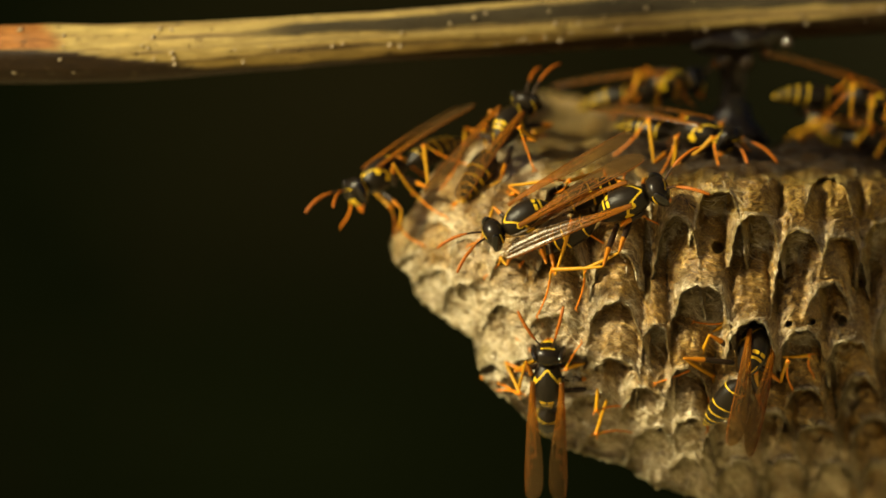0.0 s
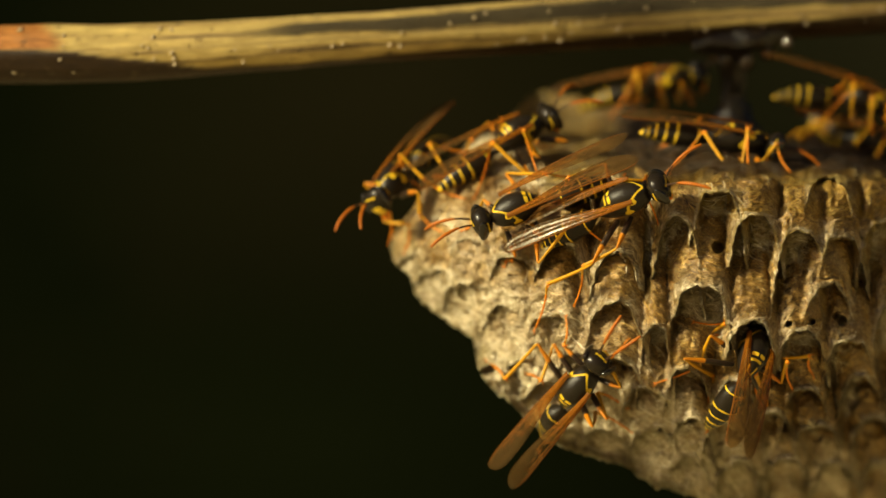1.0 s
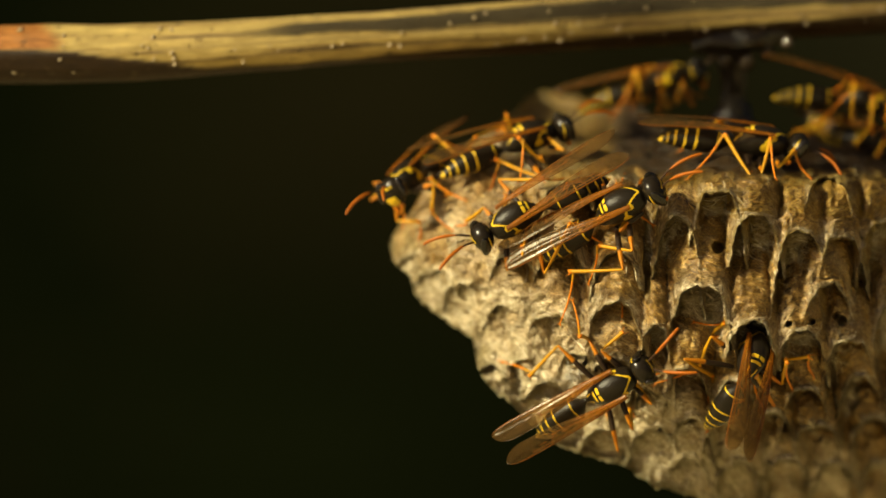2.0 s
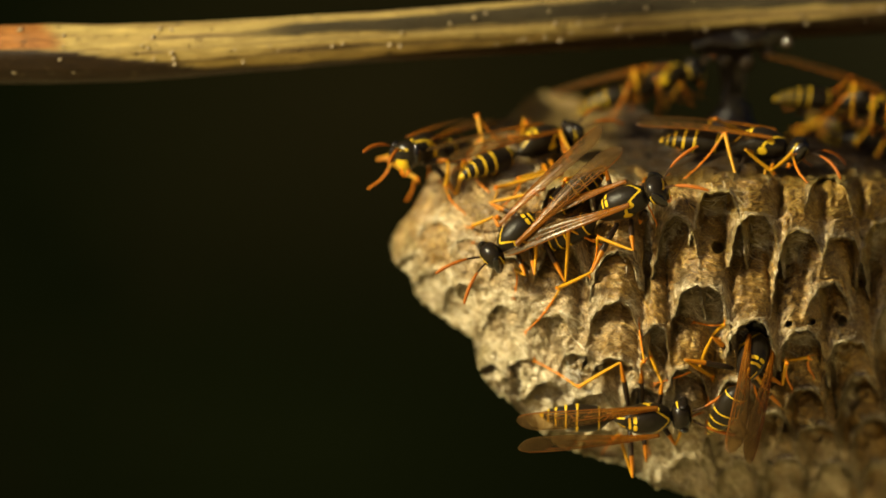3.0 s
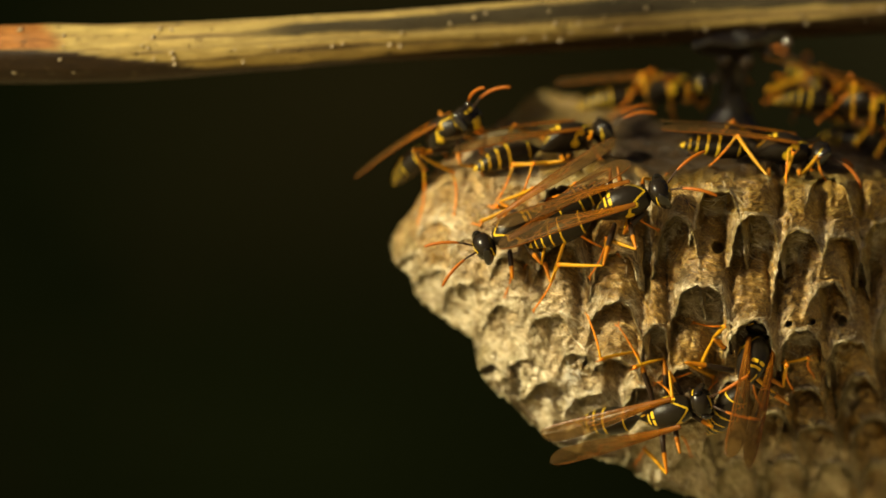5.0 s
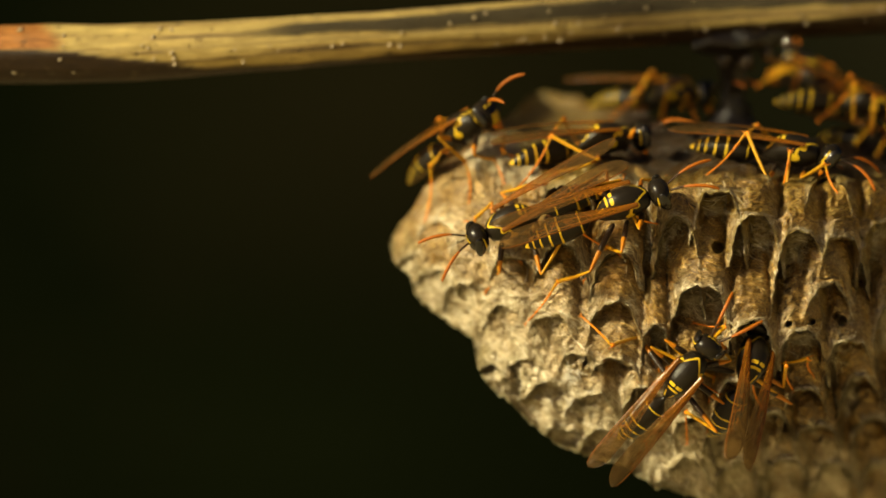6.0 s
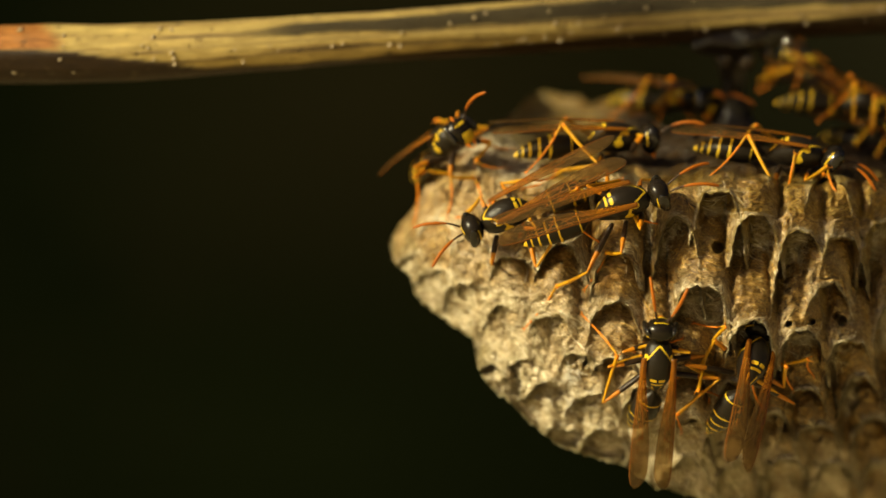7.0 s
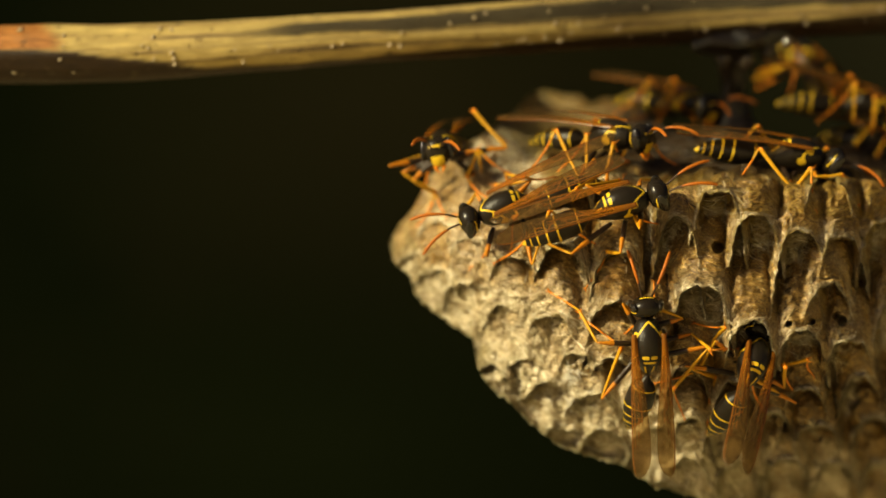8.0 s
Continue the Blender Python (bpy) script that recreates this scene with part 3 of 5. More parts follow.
def build_fibres():
    """Short wood fibres laid over the paper in curving courses, some of them standing loose at the lips."""
    rng = np.random.default_rng(8)
    points, tones, steps = [], [], 7
    for share, (ra, rb, ca, cb) in ((1.0, (60, 330, 3, 466)), (0.7, (8, 60, 3, 466)), (0.5, (330, 396, 3, 466))):
        grid, tone, lean, stain = (np.swapaxes(f, 0, 1)[ra:rb, ca:cb] for f in SHEET)
        nr, nc, _ = grid.shape
        du, dv = np.gradient(grid, axis=1), np.gradient(grid, axis=0)
        lu, lv = np.linalg.norm(du, axis=2) + 1e-6, np.linalg.norm(dv, axis=2) + 1e-6
        flat = (np.abs(du[..., 1]) < 0.22) & (np.abs(dv[..., 1]) < 0.22)
        weight = (lu * lv * flat).ravel()
        count = int(weight.sum() * 34 * share)
        nrm = np.cross(du, dv)
        nrm /= np.linalg.norm(nrm, axis=2, keepdims=True) + 1e-9
        nrm *= np.sign(-(nrm[..., 1:2].mean() + 1e-9))
        start = rng.choice(nr * nc, size=count, p=weight / weight.sum())
        at = np.stack((start // nc, start % nc), 1) + rng.uniform(-0.5, 0.5, (count, 2))
        course = 0.5 * np.sin(at[:, 0] * 0.13) + 0.4 * np.sin(at[:, 1] * 0.17 + 2)
        tones.append((tone * (1 - 0.9 * stain) - 0.5 * stain).ravel()[start])
        angle = rng.normal(0, 0.27, count) + 0.35 * course + lean.ravel()[start] + np.where(rng.random(count) < 0.05, 1.2, 0.0)
        curl = rng.normal(0, 0.17, count)
        length = rng.uniform(0.4, 1.8, count)
        lift = rng.uniform(-0.004, 0.03, count)
        rise = np.where(rng.random(count) < 0.03, rng.uniform(0.05, 0.25, count), 0.0)
        width = rng.uniform(0.010, 0.028, count)
        # some are coarse strips
        coarse = rng.random(count) < 0.05
        width, length, lift = np.where(coarse, width * 1.8, width), np.where(coarse, length * 1.9, length), np.where(coarse, lift + 0.02, lift)
        track, normal = [], []
        for k in range(steps):
            a = np.clip(at, 0, (nr - 1.001, nc - 1.001))
            i, j = a.astype(int).T
            f, g = (a - a.astype(int)).T[:, :, None]
            def blend(field):
                return (field[i, j] * (1 - f) + field[i + 1, j] * f) * (1 - g) + (field[i, j + 1] * (1 - f) + field[i + 1, j + 1] * f) * g
            m = blend(nrm)
            track.append(blend(grid) + m * (lift + rise * (k / (steps - 1)) ** 2)[:, None])
            normal.append(m)
            step = (length / (steps - 1))[:, None]
            at = at + np.stack((np.sin(angle), np.cos(angle)), 1) * step / np.stack((lv[i, j], lu[i, j]), 1).clip(0.04, 9)
            angle = angle + curl
        track, normal = np.stack(track, 1), np.stack(normal, 1)
        tang = np.gradient(track, axis=1)
        side = np.cross(tang, normal)
        side /= np.linalg.norm(side, axis=2, keepdims=True) + 1e-9
        taper = np.array([0.5, 0.9, 1, 1, 1, 0.8, 0.35])[None, :, None] * width[:, None, None]
        points.append(np.stack((track + side * taper, track + normal * taper * 1.1, track - side * taper), 2).reshape(count, steps * 3, 3))
    points = np.concatenate(points)
    n = len(points)
    base = []
    for k in range(steps - 1):
        for a in range(2):
            base.append((k * 3 + a, k * 3 + a + 1, k * 3 + a + 4, k * 3 + a + 3))
    faces = (np.array(base)[None] + (np.arange(n) * steps * 3)[:, None, None]).reshape(-1, 4)
    me = bpy.data.meshes.new("fibres")
    me.vertices.add(n * steps * 3)
    me.vertices.foreach_set("co", (points.reshape(-1) * MM).astype(np.float32))
    me.loops.add(faces.size)
    me.loops.foreach_set("vertex_index", faces.reshape(-1).astype(np.int32))
    me.polygons.add(len(faces))
    me.polygons.foreach_set("loop_start", np.arange(0, faces.size, 4, dtype=np.int32))
    me.polygons.foreach_set("use_smooth", np.ones(len(faces), dtype=bool))
    me.materials.append(FIBRE)
    at = me.attributes.new("pale", "FLOAT", "POINT")
    at.data.foreach_set("value", np.repeat(np.concatenate(tones), steps * 3).astype(np.float32))
    me.update()
    ob = part("wood_fibre", me, nest)
    tagged(ob, "pale chewed wood fibres in the paper", kind="stuff")


build_fibres()


# ---- unseen ground below, added to throw sunlight back up ----
def build_ground():
    verts, faces, n = [], [], 40
    for i in range(n):
        for j in range(n):
            u, v = 2 * i / (n - 1) - 1, 2 * j / (n - 1) - 1
            x, y = 2.2 * u + 58 * u ** 5, 2.2 * v + 58 * v ** 5
            verts.append((x, y, -0.33 + 0.02 * noise.noise(Vector((x * 4, y * 4, 0)))))
    for i in range(n - 1):
        for j in range(n - 1):
            faces.append((i * n + j, (i + 1) * n + j, (i + 1) * n + j + 1, i * n + j + 1))
    tagged(new("ground", mesh_from("ground", verts, faces, SOIL)), "unseen dry grass and leaf litter, added to bounce sunlight", "ground", kind="structure")


build_ground()


# ---- cane, stalk and distance ----
# the cane's run on the plan: along, height, half its width
CANE_U = (-62, -42.8, -28.6, -22.6, -15.5, 0, 11.8, 28.1, 42.8, 73)
CANE_V = (18.7, 18.87, 18.98, 19.47, 19.9, 20.9, 21.66, 22.64, 23.4, 24.8)
CANE_R = (2.75, 2.73, 2.72, 2.5, 2.46, 2.42, 2.5, 2.5, 2.5, 2.4)


def build_cane():
    cane = tagged(new("dry_cane"), "dry yellow-brown cane with grey streaks and warts", "plant stem")
    n, steps = 64, 240
    rings, uvs, peel, grey, bark = [], [], [], [], []

    def eased(x, table):
        return sum(float(np.interp(x + d, CANE_U, table)) for d in (-4, -2, 0, 2, 4)) / 5

    def axis_at(x):
        # gently bowed and leaning away to the right
        y = 8.5 + 13.5 * smooth01(-25, 46, x)
        return Vector((x * (1 + y / STAND), y, eased(x, CANE_V) * (1 + y / STAND)))

    def girth(x):
        return eased(x, CANE_R) * (1 + axis_at(x).y / STAND)

    for i in range(steps):
        x = -62 + 135 * i / (steps - 1)
        c = axis_at(x)
        r = girth(x) + 0.05 * noise.noise(Vector((x * 0.2, 0, 5)))
        ring = []
        for j in range(n):
            th = 2 * math.pi * j / n
            flat = 1 - 0.02 * math.cos(2 * (th - 0.4))
            ridge = 0.05 * noise.noise(Vector((x * 0.05, math.cos(th) * 3, math.sin(th) * 3)))
            rr = r * flat * (1 + ridge)
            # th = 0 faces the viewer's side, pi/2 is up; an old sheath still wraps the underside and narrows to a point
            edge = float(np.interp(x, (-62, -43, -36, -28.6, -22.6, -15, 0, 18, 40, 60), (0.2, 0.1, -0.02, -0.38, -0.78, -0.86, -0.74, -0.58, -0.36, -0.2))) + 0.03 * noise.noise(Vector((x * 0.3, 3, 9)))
            sheath = smooth01(edge + 0.02, edge - 0.03, math.sin(th)) * smooth01(-8, -16, x)
            rr += 0.16 * sheath - 0.12 * smooth01(edge + 0.14, edge + 0.02, math.sin(th)) * smooth01(-8, -16, x) * (1 - sheath)
            ring.append(Vector((c.x, c.y - math.cos(th) * rr, c.z + math.sin(th) * rr)) * MM)
            uvs.append((x, th * 2.7))
            wob = 0.12 * noise.noise(Vector((x * 0.11, th * 1.4, 1))) + 0.07 * noise.noise(Vector((x * 0.6, th * 5, 1)))
            up = math.sin(th) + wob
            # brown bark on the left underside; further right, the underside's shade painted in
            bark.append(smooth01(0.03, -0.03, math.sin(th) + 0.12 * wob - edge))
            # a weathered grey strip runs along the top further on
            foot = float(np.interp(x, (-24, -14, 0, 12, 43, 70), (0.30, 0.16, 0.03, 0.05, 0.08, 0.1)))
            top = float(np.interp(x, (-24, -14, 0, 12, 28), (0.46, 0.66, 0.72, 0.86, 1.25)))
            g = smooth01(foot - 0.06, foot + 0.10, up) * smooth01(top + 0.08, top - 0.08, up) * smooth01(-23, -13, x + 6 * wob)
            q = smooth01(-35.5, -37.5, x + 3 * wob + 2.5 * (abs(math.sin(th) - 0.25))) if math.sin(th) > edge else 0.0
            peel.append(q)
            grey.append(g)
        rings.append(ring)
    vs, fs = loft(rings)
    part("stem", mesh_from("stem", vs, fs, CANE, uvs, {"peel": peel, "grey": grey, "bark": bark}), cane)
    rng = random.Random(11)
    for i in range(64):
        x = rng.uniform(-44, 42)
        th = rng.uniform(-0.9, 0.9) if i % 3 else rng.uniform(-0.8, -0.2)
        c = axis_at(x)
        rr = girth(x)
        p = Vector((c.x, c.y - math.cos(th) * rr, c.z + math.sin(th) * rr))
        nrm = Vector((0, -math.cos(th), math.sin(th)))
        size = rng.uniform(0.11, 0.24)
        rings = []
        tang = nrm.orthogonal().normalized()
        bit = nrm.cross(tang)
        for h, s in ((-0.6, 1.3), (0.3, 1.0), (0.9, 0.75), (1.25, 0.3)):
            rings.append([(tang * math.cos(a) + bit * math.sin(a) * 0.8) * (s * size) + nrm * (h * size)
                          for a in [2 * math.pi * k / 8 for k in range(8)]])
        rings = [[v * MM for v in r] for r in rings]
        vs, fs = loft(rings)
        part("wart", mesh_from("wart", vs, fs, WART), cane, "", pose(p.x * MM, p.y * MM, p.z * MM))
    return cane


build_cane()


def lumpy_tube(path, radii, seed, n=28, amp=0.25):
    rings = []
    for i, (p, r) in enumerate(zip(path, radii)):
        d = (path[min(i + 1, len(path) - 1)] - path[max(i - 1, 0)]).normalized()
        s = d.orthogonal().normalized()
        if abs(d.x) < 0.9:
            s = d.cross(Vector((0, 1, 0))).normalized() if abs(d.y) < 0.9 else s
        b = d.cross(s)
        ring = []
        for j in range(n):
            th = 2 * math.pi * j / n
            o = s * math.cos(th) + b * math.sin(th)
            k = 1 + amp * noise.noise(p * 0.55 + o * 1.1 + Vector((seed, 0, 0))) + amp * 0.5 * noise.noise(p * 1.6 + o * 3)
            ring.append((p + o * r * k) * MM)
        rings.append(ring)
    return loft(rings)


def build_stalk():
    stalk = tagged(new("nest_stalk"), "black glossy resin stalk joining comb and cane", "nest stalk")
    a, b = Vector((30.6, 20.3, 23.2)), Vector((31.0, 24.5, 11.5))
    pts = [a.lerp(b, i / 24) for i in range(25)]
    rad = [2.4 - 1.1 * smooth01(0, 0.42, i / 24) + 2.6 * smooth01(0.6, 1, i / 24) for i in range(25)]
    vs, fs = lumpy_tube(pts, rad, 4, amp=0.35)
    part("stalk", mesh_from("stalk", vs, fs, RESIN), stalk)
    a, b = Vector((26.0, 18.0, 21.3)), Vector((36.5, 20.0, 22.6))
    pts = [a.lerp(b, i / 24) for i in range(25)]
    rad = [0.3 + 1.1 * math.sin(math.pi * (i + 0.5) / 25) ** 0.6 for i in range(25)]
    vs, fs = lumpy_tube(pts, rad, 9, amp=0.4)
    part("collar", mesh_from("collar", vs, fs, RESIN), stalk, "black resin crust on the cane")
    rng = random.Random(6)
    for u, v, r in ((24.9, 20.0, 0.55), (27.3, 18.3, 0.8), (29.3, 18.1, 0.95), (33.2, 19.9, 0.6), (28.0, 19.6, 0.7), (31.2, 18.9, 0.8), (26.0, 19.6, 0.45)):
        y = 19.5 + rng.uniform(-1, 1)
        pts = [Vector((0, 0, 1.1 * r * math.cos(math.pi * i / 14))) for i in range(15)]
        vs, fs = lumpy_tube(pts, [max(0.02, r * math.sin(math.pi * i / 14)) for i in range(15)], u, n=18, amp=0.3)
        k = (1 + y / STAND) * MM
        part("resin_drop", mesh_from("resin_drop", vs, fs, GLOSS), stalk, "glossy dark drop of resin", pose(u * k, y * MM, v * k))


build_stalk()


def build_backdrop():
    # a sheet coloured as shaded undergrowth, far enough behind to lie in soft blur
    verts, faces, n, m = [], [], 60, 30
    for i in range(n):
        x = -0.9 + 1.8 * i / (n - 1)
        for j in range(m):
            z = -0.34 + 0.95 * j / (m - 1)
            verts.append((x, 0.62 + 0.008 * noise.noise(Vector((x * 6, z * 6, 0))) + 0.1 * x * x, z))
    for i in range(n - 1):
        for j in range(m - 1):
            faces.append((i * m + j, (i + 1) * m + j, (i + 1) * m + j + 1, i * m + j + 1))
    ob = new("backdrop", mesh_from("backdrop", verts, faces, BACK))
    tagged(ob, "green-brown undergrowth backdrop, deep shade painted into its near-black colour", "undergrowth", kind="structure")


build_backdrop()


def build_shade_twig(over, run, high, leaves, seed, twig=None):
    """An unseen leafy twig, added towards the sun; its leaves shade the comb's far end."""
    twig = twig or tagged(new("leafy_twig"), "unseen thin green twig with small oval leaves, added for shade", "twig")
    across = SUN_TO.cross(Vector((0, 0, 1))).normalized()
    rise = across.cross(SUN_TO).normalized()
    if rise.z < 0:
        rise = -rise
    pts = [over + across * (run[0] + (run[1] - run[0]) * i / 30) + rise * (high + 1.2 * math.sin(i * 0.5)) for i in range(31)]
    vs, fs = lumpy_tube(pts, [0.5 - 0.01 * i for i in range(31)], seed, n=10, amp=0.1)
    part("stem", mesh_from("stem", vs, fs, LEAF), twig)
    rng = random.Random(seed)
    for i in range(leaves):
        at = pts[1 + i * 28 // max(1, leaves - 1)]
        side = -1
        length, width = rng.uniform(9, 12), rng.uniform(5.5, 7.5)
        d = (rise * side + across * rng.uniform(-0.4, 0.4) + SUN_TO * rng.uniform(-0.3, 0.3)).normalized()
        flat = d.cross(SUN_TO).normalized()
        nrm = flat.cross(d)
        rings = []
        for k in range(17):
            t = k / 16
            half = width * 0.5 * math.sin(math.pi * t ** 0.8) + 0.15
            c = d * (t * length) - nrm * (1.0 * t * t)
            ring = [c + flat * (half * u) + nrm * (0.12 * half * abs(u) + h) for u, h in
                    ((-1, 0), (-0.5, 0.12), (0, 0.12), (0.5, 0.12), (1, 0), (0.5, -0.12), (0, -0.25), (-0.5, -0.12))]
            rings.append([v * MM for v in ring])
        vs, fs = loft(rings)
        part("leaf", mesh_from("leaf", vs, fs, LEAF), twig, "", pose(at.x * MM, at.y * MM, at.z * MM))
    return twig


shoot = build_shade_twig(Vector((52, 27, 15)) + SUN_TO * 80, (-20, 6), -6, 8, 21)
build_shade_twig(Vector((48, 21, 30)) + SUN_TO * 80, (-12, 9), 3, 5, 33, shoot)


# ---- paper wasps ----
# Wasp space in millimetres: x towards the head, y to its left, z up from its back; the origin lies in the thorax.
def ellipse_body(sections, n, mark):
    rings, marks = [], []
    for x, ry, rz, zc in sections:
        ring = []
        for j in range(n):
            th = 2 * math.pi * j / n
            ring.append(Vector((x, math.cos(th) * ry, zc + math.sin(th) * rz)) * MM)
            marks.append(mark(x, th))
        rings.append(ring)
    vs, fs = loft(rings)
    return vs, fs, marks


def spline(points, count):
    """Evenly spaced samples of a smooth curve over rows of numbers keyed by their first column."""
    pts = np.array(points, dtype=float)
    x = pts[:, 0]
    xs = np.linspace(x[0], x[-1], count)
    out = []
    for q in xs:
        i = int(np.clip(np.searchsorted(-x if x[0] > x[-1] else x, -q if x[0] > x[-1] else q) - 1, 0, len(x) - 2))
        t = (q - x[i]) / (x[i + 1] - x[i])
        p0, p1, p2, p3 = pts[max(i - 1, 0)], pts[i], pts[i + 1], pts[min(i + 2, len(x) - 1)]
        v = 0.5 * ((2 * p1) + (-p0 + p2) * t + (2 * p0 - 5 * p1 + 4 * p2 - p3) * t * t + (-p0 + 3 * p1 - 3 * p2 + p3) * t ** 3)
        v[0] = q
        out.append(v)
    return out


def line_mark(d, width):
    return 1.0 - smooth01(width * 0.5, width * 1.2, abs(d))


def thorax_mark(x, th):
    up = math.sin(th)
    side = abs(math.cos(th))
    v = 0.0
    if up > -0.1:
        # the collar's yellow edge sweeps back to the wing roots
        v = max(v, line_mark(x - (2.35 - 1.9 * side ** 1.6), 0.16) * (1 if side > 0.12 else 0.6))
    if up > 0.55:
        v = max(v, line_mark(x + 0.95, 0.20) * smooth01(0.05, 0.12, side) * smooth01(0.62, 0.5, side))
        v = max(v, line_mark(x + 1.45, 0.13) * smooth01(0.60, 0.48, side))
    if up > 0.1:
        v = max(v, line_mark(side - 0.5 + 0.12 * (x + 2), 0.12) * smooth01(-1.75, -1.9, x) * smooth01(-2.55, -2.4, x))
    if up > 0.2:
        v = max(v, smooth01(0.42, 0.26, math.hypot(x - 1.15, (up - 0.5) * 1.7)))
    if -0.55 < up < 0.05:
        v = max(v, smooth01(0.55, 0.35, math.hypot(x - 0.4, (up + 0.22) * 1.7)))
    return v


def abdomen_mark(x, th):
    up = math.sin(th)
    side = abs(math.cos(th))
    v = 0.0
    for k, (edge, width) in enumerate(((-1.75, 0.09), (-4.15, 0.14), (-5.35, 0.12), (-6.4, 0.10), (-7.2, 0.08))):
        w = width * (1 + 0.45 * math.cos(th * 6) * (0.6 if k else 0.2) + 0.35 * side)
        if up < -0.55:
            w *= 0.5
        v = max(v, smooth01(edge - 0.04, edge + 0.02, x) * smooth01(edge + w + 0.08, edge + w - 0.02, x))
    v = max(v, smooth01(-7.6, -7.75, x))
    return v


def build_wasp_meshes():
    d = {}
    sec = spline([(2.75, 0.35, 0.35, -0.1), (2.45, 1.05, 0.95, -0.05), (1.7, 1.5, 1.45, 0.0), (0.6, 1.72, 1.72, 0.08), (-0.5, 1.66, 1.7, 0.1),
                  (-1.3, 1.35, 1.45, 0.0), (-2.0, 0.95, 1.05, -0.25), (-2.5, 0.5, 0.6, -0.5), (-2.8, 0.25, 0.25, -0.65)], 64)
    for p in sec:
        p[1], p[2] = p[1] * 0.85, p[2] * 0.9
    vs, fs, mk = ellipse_body(sec, 64, thorax_mark)
    d["thorax"] = mesh_from("thorax", vs, fs, BODY, attrs={"mark": mk})
    # abdomen from the waist; each plate overlaps the next
    prof = spline([(0, 0.2, 0.2, 0), (-0.5, 0.40, 0.40, 0.02), (-1.2, 1.0, 0.95, 0.0), (-1.9, 1.42, 1.30, -0.06), (-3.0, 1.58, 1.42, -0.1), (-4.2, 1.54, 1.38, -0.18),
                   (-5.4, 1.32, 1.20, -0.32), (-6.4, 1.0, 0.94, -0.5), (-7.2, 0.68, 0.66, -0.7), (-7.8, 0.34, 0.34, -0.88), (-8.1, 0.08, 0.08, -0.98)], 110)
    for p in prof:
        p[1], p[2] = p[1] * 0.9, p[2] * 0.88
        for e in (-1.75, -4.15, -5.35, -6.4, -7.2):
            if e < p[0] < e + 0.9:
                k = 1 + 0.05 * (1 - (p[0] - e) / 0.9)
                p[1], p[2] = p[1] * k, p[2] * k
    vs, fs, mk = ellipse_body(prof, 56, abdomen_mark)
    vs = [Vector((v.x * 0.88, v.y * 0.95, v.z * 0.95)) for v in vs]
    d["abdomen"] = mesh_from("abdomen", vs, fs, BODY, attrs={"mark": mk})
    # head: broad and short, with a flat face that tapers to the jaws
    rings, mk = [], []
    n = 48
    for i in range(33):
        a = math.pi * i / 32
        x = math.cos(a)
        r = math.sin(a) ** 0.8 if 0 < i < 32 else 0.02
        ring = []
        for j in range(n):
            th = 2 * math.pi * j / n
            y, z = math.cos(th) * r * 1.5, math.sin(th) * r * 1.34
            if z < 0:
                y *= 1 + 0.28 * z / 1.42
                z *= 1.28
            ring.append(Vector((x * (1.12 if x > 0 else 0.9) + 0.25 * max(0, -z) * 0.3, y, z)) * MM)
            front = x
            v = 0.0
            if front > 0.45 and z < -0.25:
                v = smooth01(0.72, 0.55, abs(y)) * smooth01(-0.4, -0.55, z)
            v = max(v, line_mark(z - 0.5, 0.14) * smooth01(0.6, 0.75, front) * smooth01(0.75, 0.6, abs(y)))
            if x < 0.1:
                v = max(v, line_mark(x + 0.35, 0.1) * smooth01(1.0, 1.2, abs(y)) * smooth01(-0.9, -0.6, z))
            mk.append(v)
        rings.append(ring)
    vs, fs = loft(rings)
    d["head"] = mesh_from("head", vs, fs, HEADM, attrs={"mark": mk})
    rings = []
    for i in range(17):
        a = math.pi * i / 16
        r = max(0.02, math.sin(a))
        rings.append([Vector((math.cos(th) * r * 0.58 + 0.10 * math.cos(a) ** 2, math.sin(th) * r * 0.36, math.cos(a) * 1.12)) * MM
                      for th in [2 * math.pi * j / 24 for j in range(24)]])
    vs, fs = loft(rings)
    d["eye"] = mesh_from("eye", vs, fs, EYE)
    rings = []
    for i in range(9):
        t = i / 8
        c = Vector((0.15 * t, -0.35 * t * t, -0.75 * t))
        r = 0.26 * (1 - t * 0.75)
        rings.append([(c + Vector((math.cos(th) * r, math.sin(th) * r * 0.8, 0))) * MM for th in [2 * math.pi * j / 12 for j in range(12)]])
    vs, fs = loft(rings)
    d["jaw"] = mesh_from("jaw", vs, fs, SHIN, attrs={"mark": [0.2] * len(vs)})
    # antenna: dark stem, then a thicker orange lash that curves downward
    rings, mk = [], []
    path = []
    for i in range(61):
        s = 5.0 * i / 60
        if s < 1.25:
            p = Vector((0.75 * s, 0.0, 0.62 * s))
        else:
            q = s - 1.25
            ang = math.atan2(0.62, 0.75) - 0.24 * q - 0.12
            p = path[-1] + Vector((math.cos(ang), 0.0, math.sin(ang))) * (5.0 / 60)
        path.append(p)
        seg = abs((s * 2.4) % 1 - 0.5)
        r = 0.085 + 0.03 * smooth01(0, 0.3, s) if s < 1.2 else 0.09 + 0.075 * smooth01(1.3, 2.6, s) - 0.05 * smooth01(4.4, 5.0, s) - (0.018 if seg > 0.44 else 0)
        rings.append([(p + Vector((0, math.cos(th) * r, math.sin(th) * r))) * MM for th in [2 * math.pi * j / 14 for j in range(14)]])
        mk += [smooth01(1.0, 2.2, s)] * 14
    vs, fs = loft(rings)
    d["antenna"] = mesh_from("antenna", vs, fs, FEEL, attrs={"mark": mk})
    # folded wing: a long narrow blade, two skins 0.06 mm apart, veins along it
    nx, ny = 90, 22
